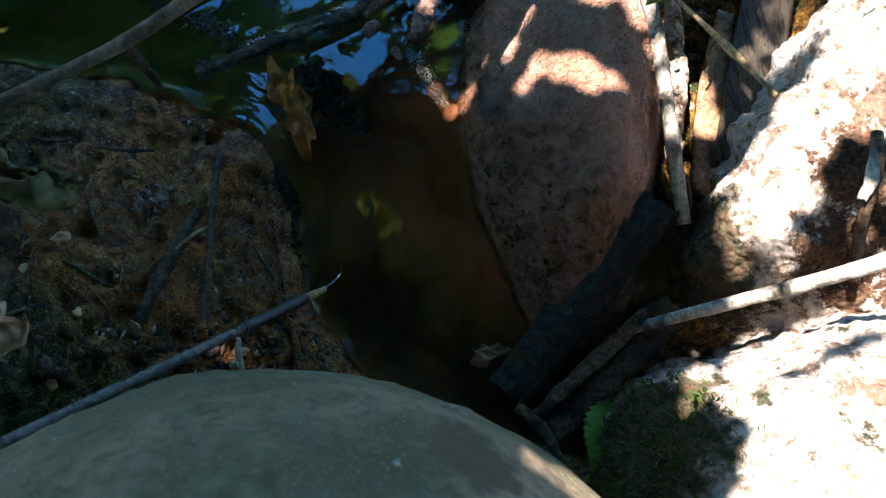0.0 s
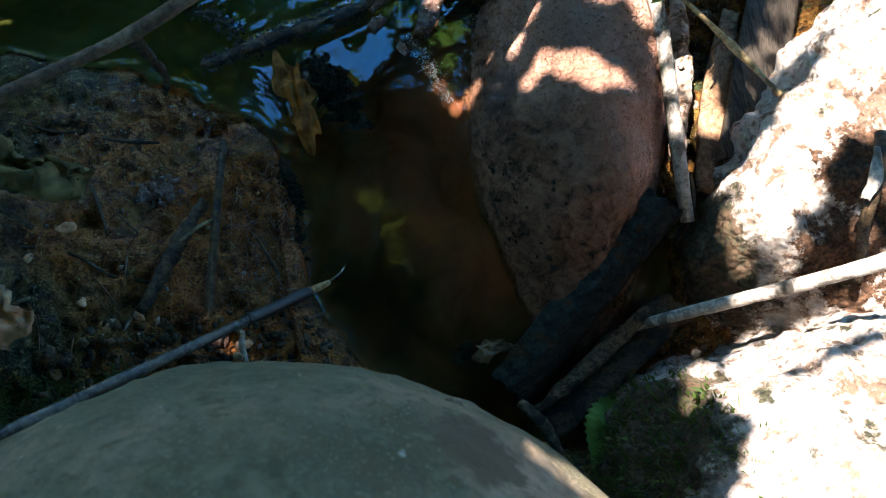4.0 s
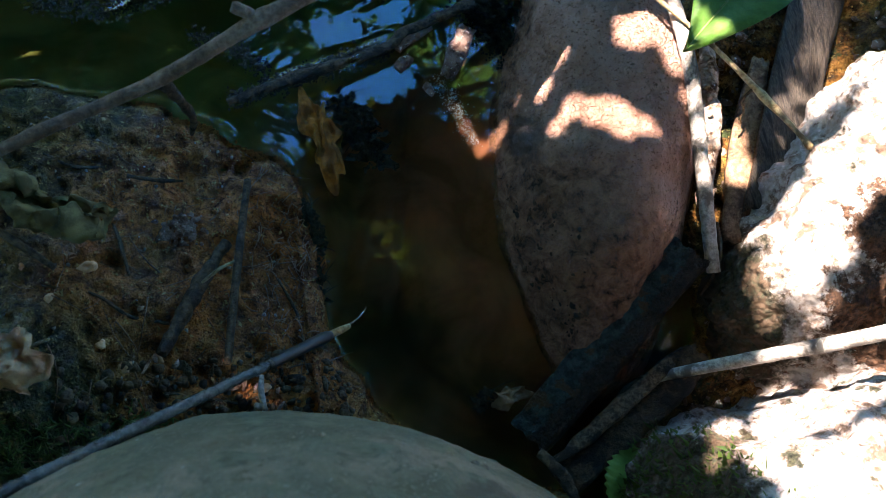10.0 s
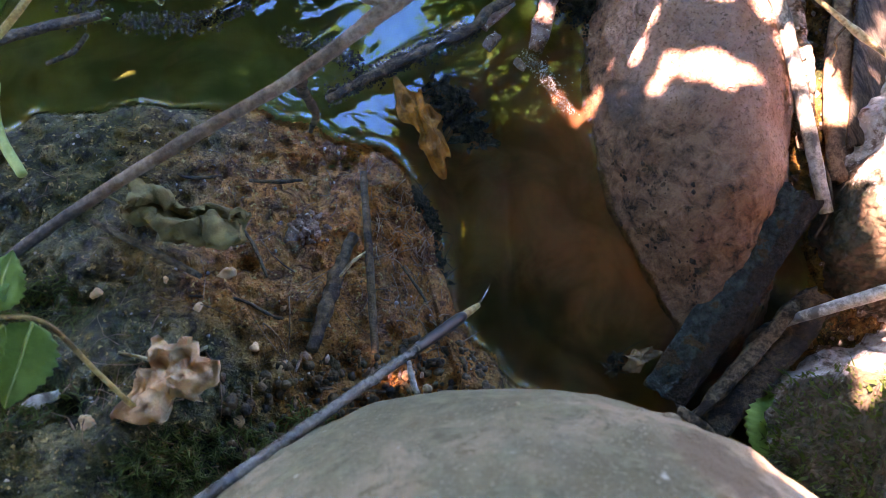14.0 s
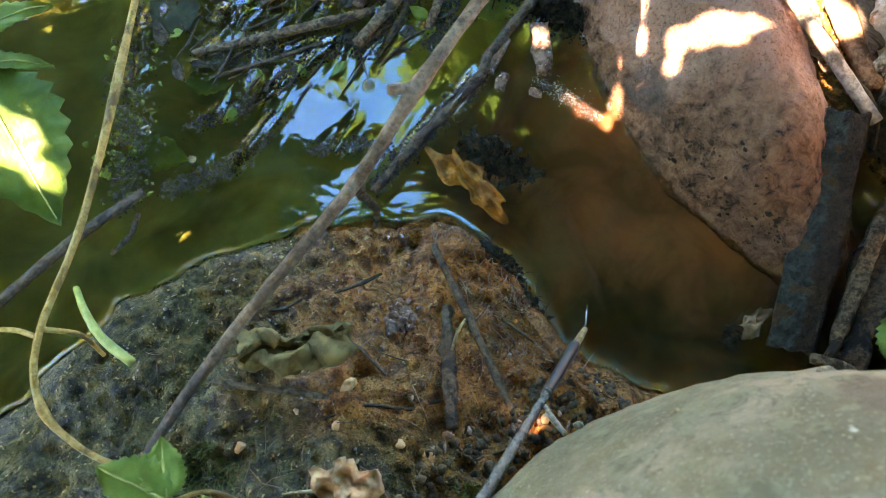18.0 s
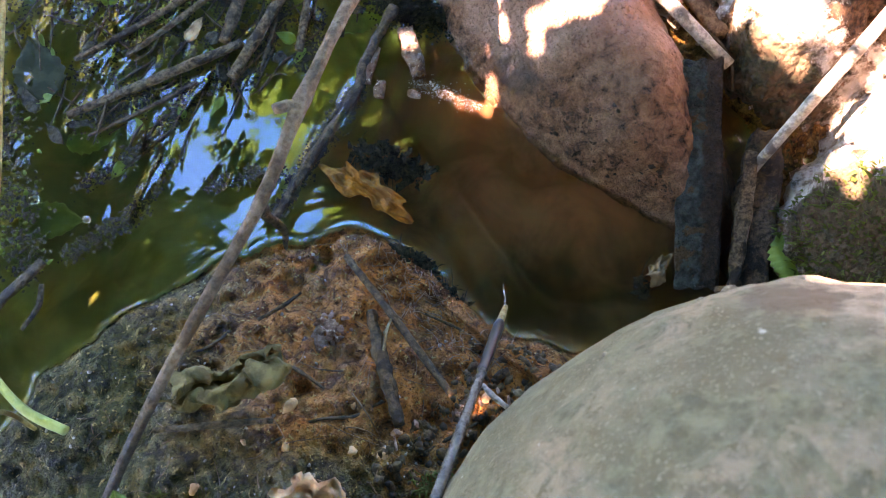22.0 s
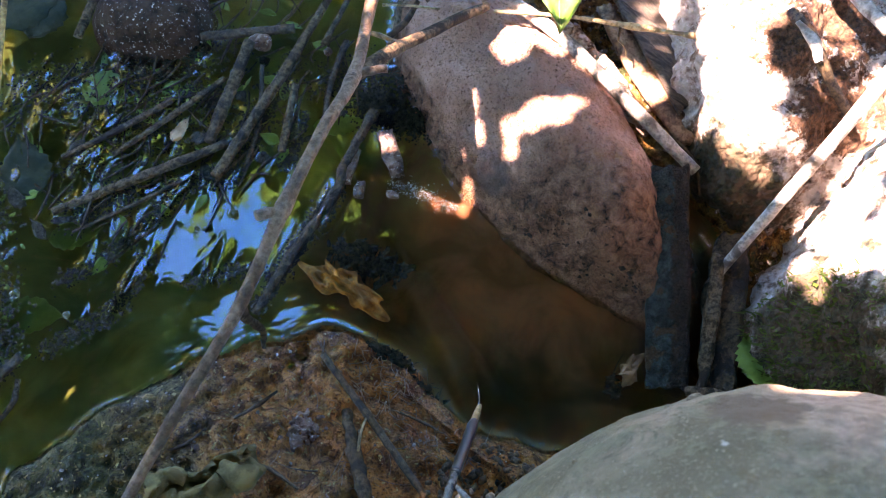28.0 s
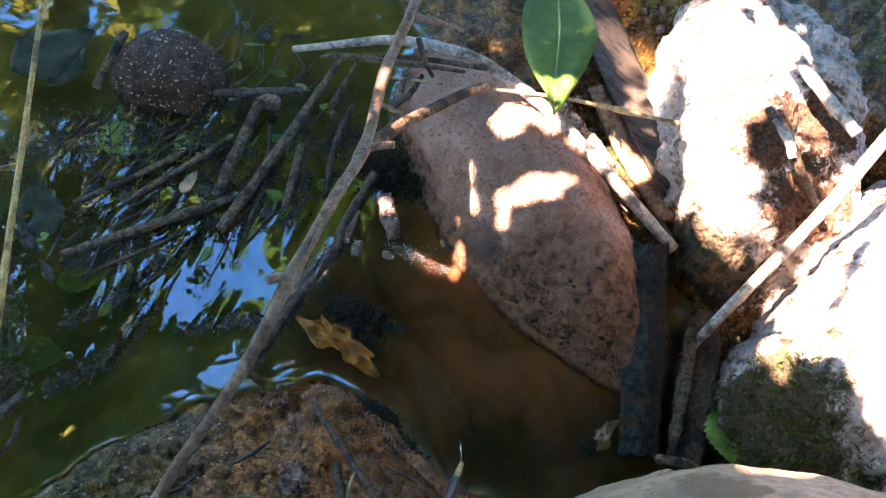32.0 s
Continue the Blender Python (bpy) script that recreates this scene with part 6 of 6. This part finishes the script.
# ---- pale curly rootlets on the clay by the hole ----
hairs("roots", 170, (-14.5, -4.5, -10.6, 6), 1.1, 0.035, wood_material("pale_rootlet", (0.15, 0.065, 0.03), (0.36, 0.20, 0.11), 0.4, coat=0.3), "pale curly rootlets on the red clay by the hole", "roots", 0.15, 18)

_z0 = float(ground_height(np.array([-31.4]), np.array([-2.0]))[0])
thing("bark_chip", *strip([(-32.4, -2.2, _z0 + 0.2), (-31.4, -2.0, _z0 + 0.32), (-30.4, -1.8, _z0 + 0.2)], (0.3, 0.6, 0.35), 0.18, (0.1, -0.1, 1), 14, 5, 0.08, 260), PALETWIG, "small bleached bark chip lying in a fleck of sun", "bark chip")

# ---- thin stems and shreds tangled among the floating sticks ----
_tv, _tf = [], []
for _k in range(170):
    _p = np.array((_rm.uniform(-19, 4), _rm.uniform(19.5, 35), _rm.uniform(0.0, 0.3)))
    _a = math.radians(205) + _rm.normal(0, 0.5)
    _l = _rm.uniform(1.0, 4.0)
    _d = np.array((math.cos(_a), math.sin(_a), 0)) * _l
    _v0, _f0 = tube([_p - _d / 2, _p + _rm.normal(0, 0.15, 3) * (1, 1, 0.2), _p + _d / 2], (0.05, _rm.uniform(0.06, 0.13), 0.04), 9, 5, 0.3, 300 + _k)
    _tf += [tuple(i + len(_tv) for i in f) for f in _f0]
    _tv += list(_v0)
thing("stem_litter", _tv, _tf, DARKWOOD, "thin dark rotten stems tangled among the floating sticks", "debris", kind="stuff")
_tv, _tf = [], []
for _k in range(26):
    _p = np.array((_rm.uniform(-20, 3), _rm.uniform(19, 36), _rm.uniform(0.0, 0.2)))
    _v0, _f0 = blade(_rm.uniform(0.8, 2.0), _rm.uniform(0.4, 0.9), 0.02, 0.12, 5, 6, 0, _k)
    _v0 = crumple(put(_v0, _p, (*_rm.normal(0, 1, 2), 0.0), (*_rm.normal(0, 0.25, 2), 1)), 0.08, 500 + _k)
    _tf += [tuple(i + len(_tv) for i in f) for f in _f0]
    _tv += list(_v0)
thing("green_scraps", _tv, _tf, GREEN, "small green leaf scraps drifted among the floating sticks", "leaf litter", kind="stuff")

# ---- crusty dark crumbs on the red boulder's wet foot ----
CRUST = wood_material("dark_crust", (0.016, 0.008, 0.003), (0.10, 0.046, 0.02), 0.6, spec=0.2, deep=0.003, coat=0.2)
_q = _red[(_red[:, 2] > 0.1) & (_red[:, 2] < 4.2)]
_q = _q[(_q[:, 0] + 0.8 * _q[:, 1] + 2.5 * fbm(_q, 2.2, 81, 3) < 4.6) & (_q[:, 1] > -9) & (fbm(_q, 1.6, 83, 2) > 0.05)]
_cv, _cf, (_v0, _f0) = [], [], ball(1)
for _k in range(150):
    _p = _q[_rm.integers(len(_q))]
    _s = 0.05 + 0.13 * _rm.random() ** 2
    _w = _v0 * (_s * _rm.uniform(0.7, 1.6), _s * _rm.uniform(0.7, 1.6), 0.6 * _s) + _rm.normal(0, 0.22 * _s, _v0.shape)
    _cf += [tuple(i + len(_cv) for i in f) for f in _f0]
    _cv += list(_w + _p)
thing("crust", _cv, _cf, CRUST, "dark crusty crumbs stuck on the boulder's wet foot", "crust", kind="stuff")
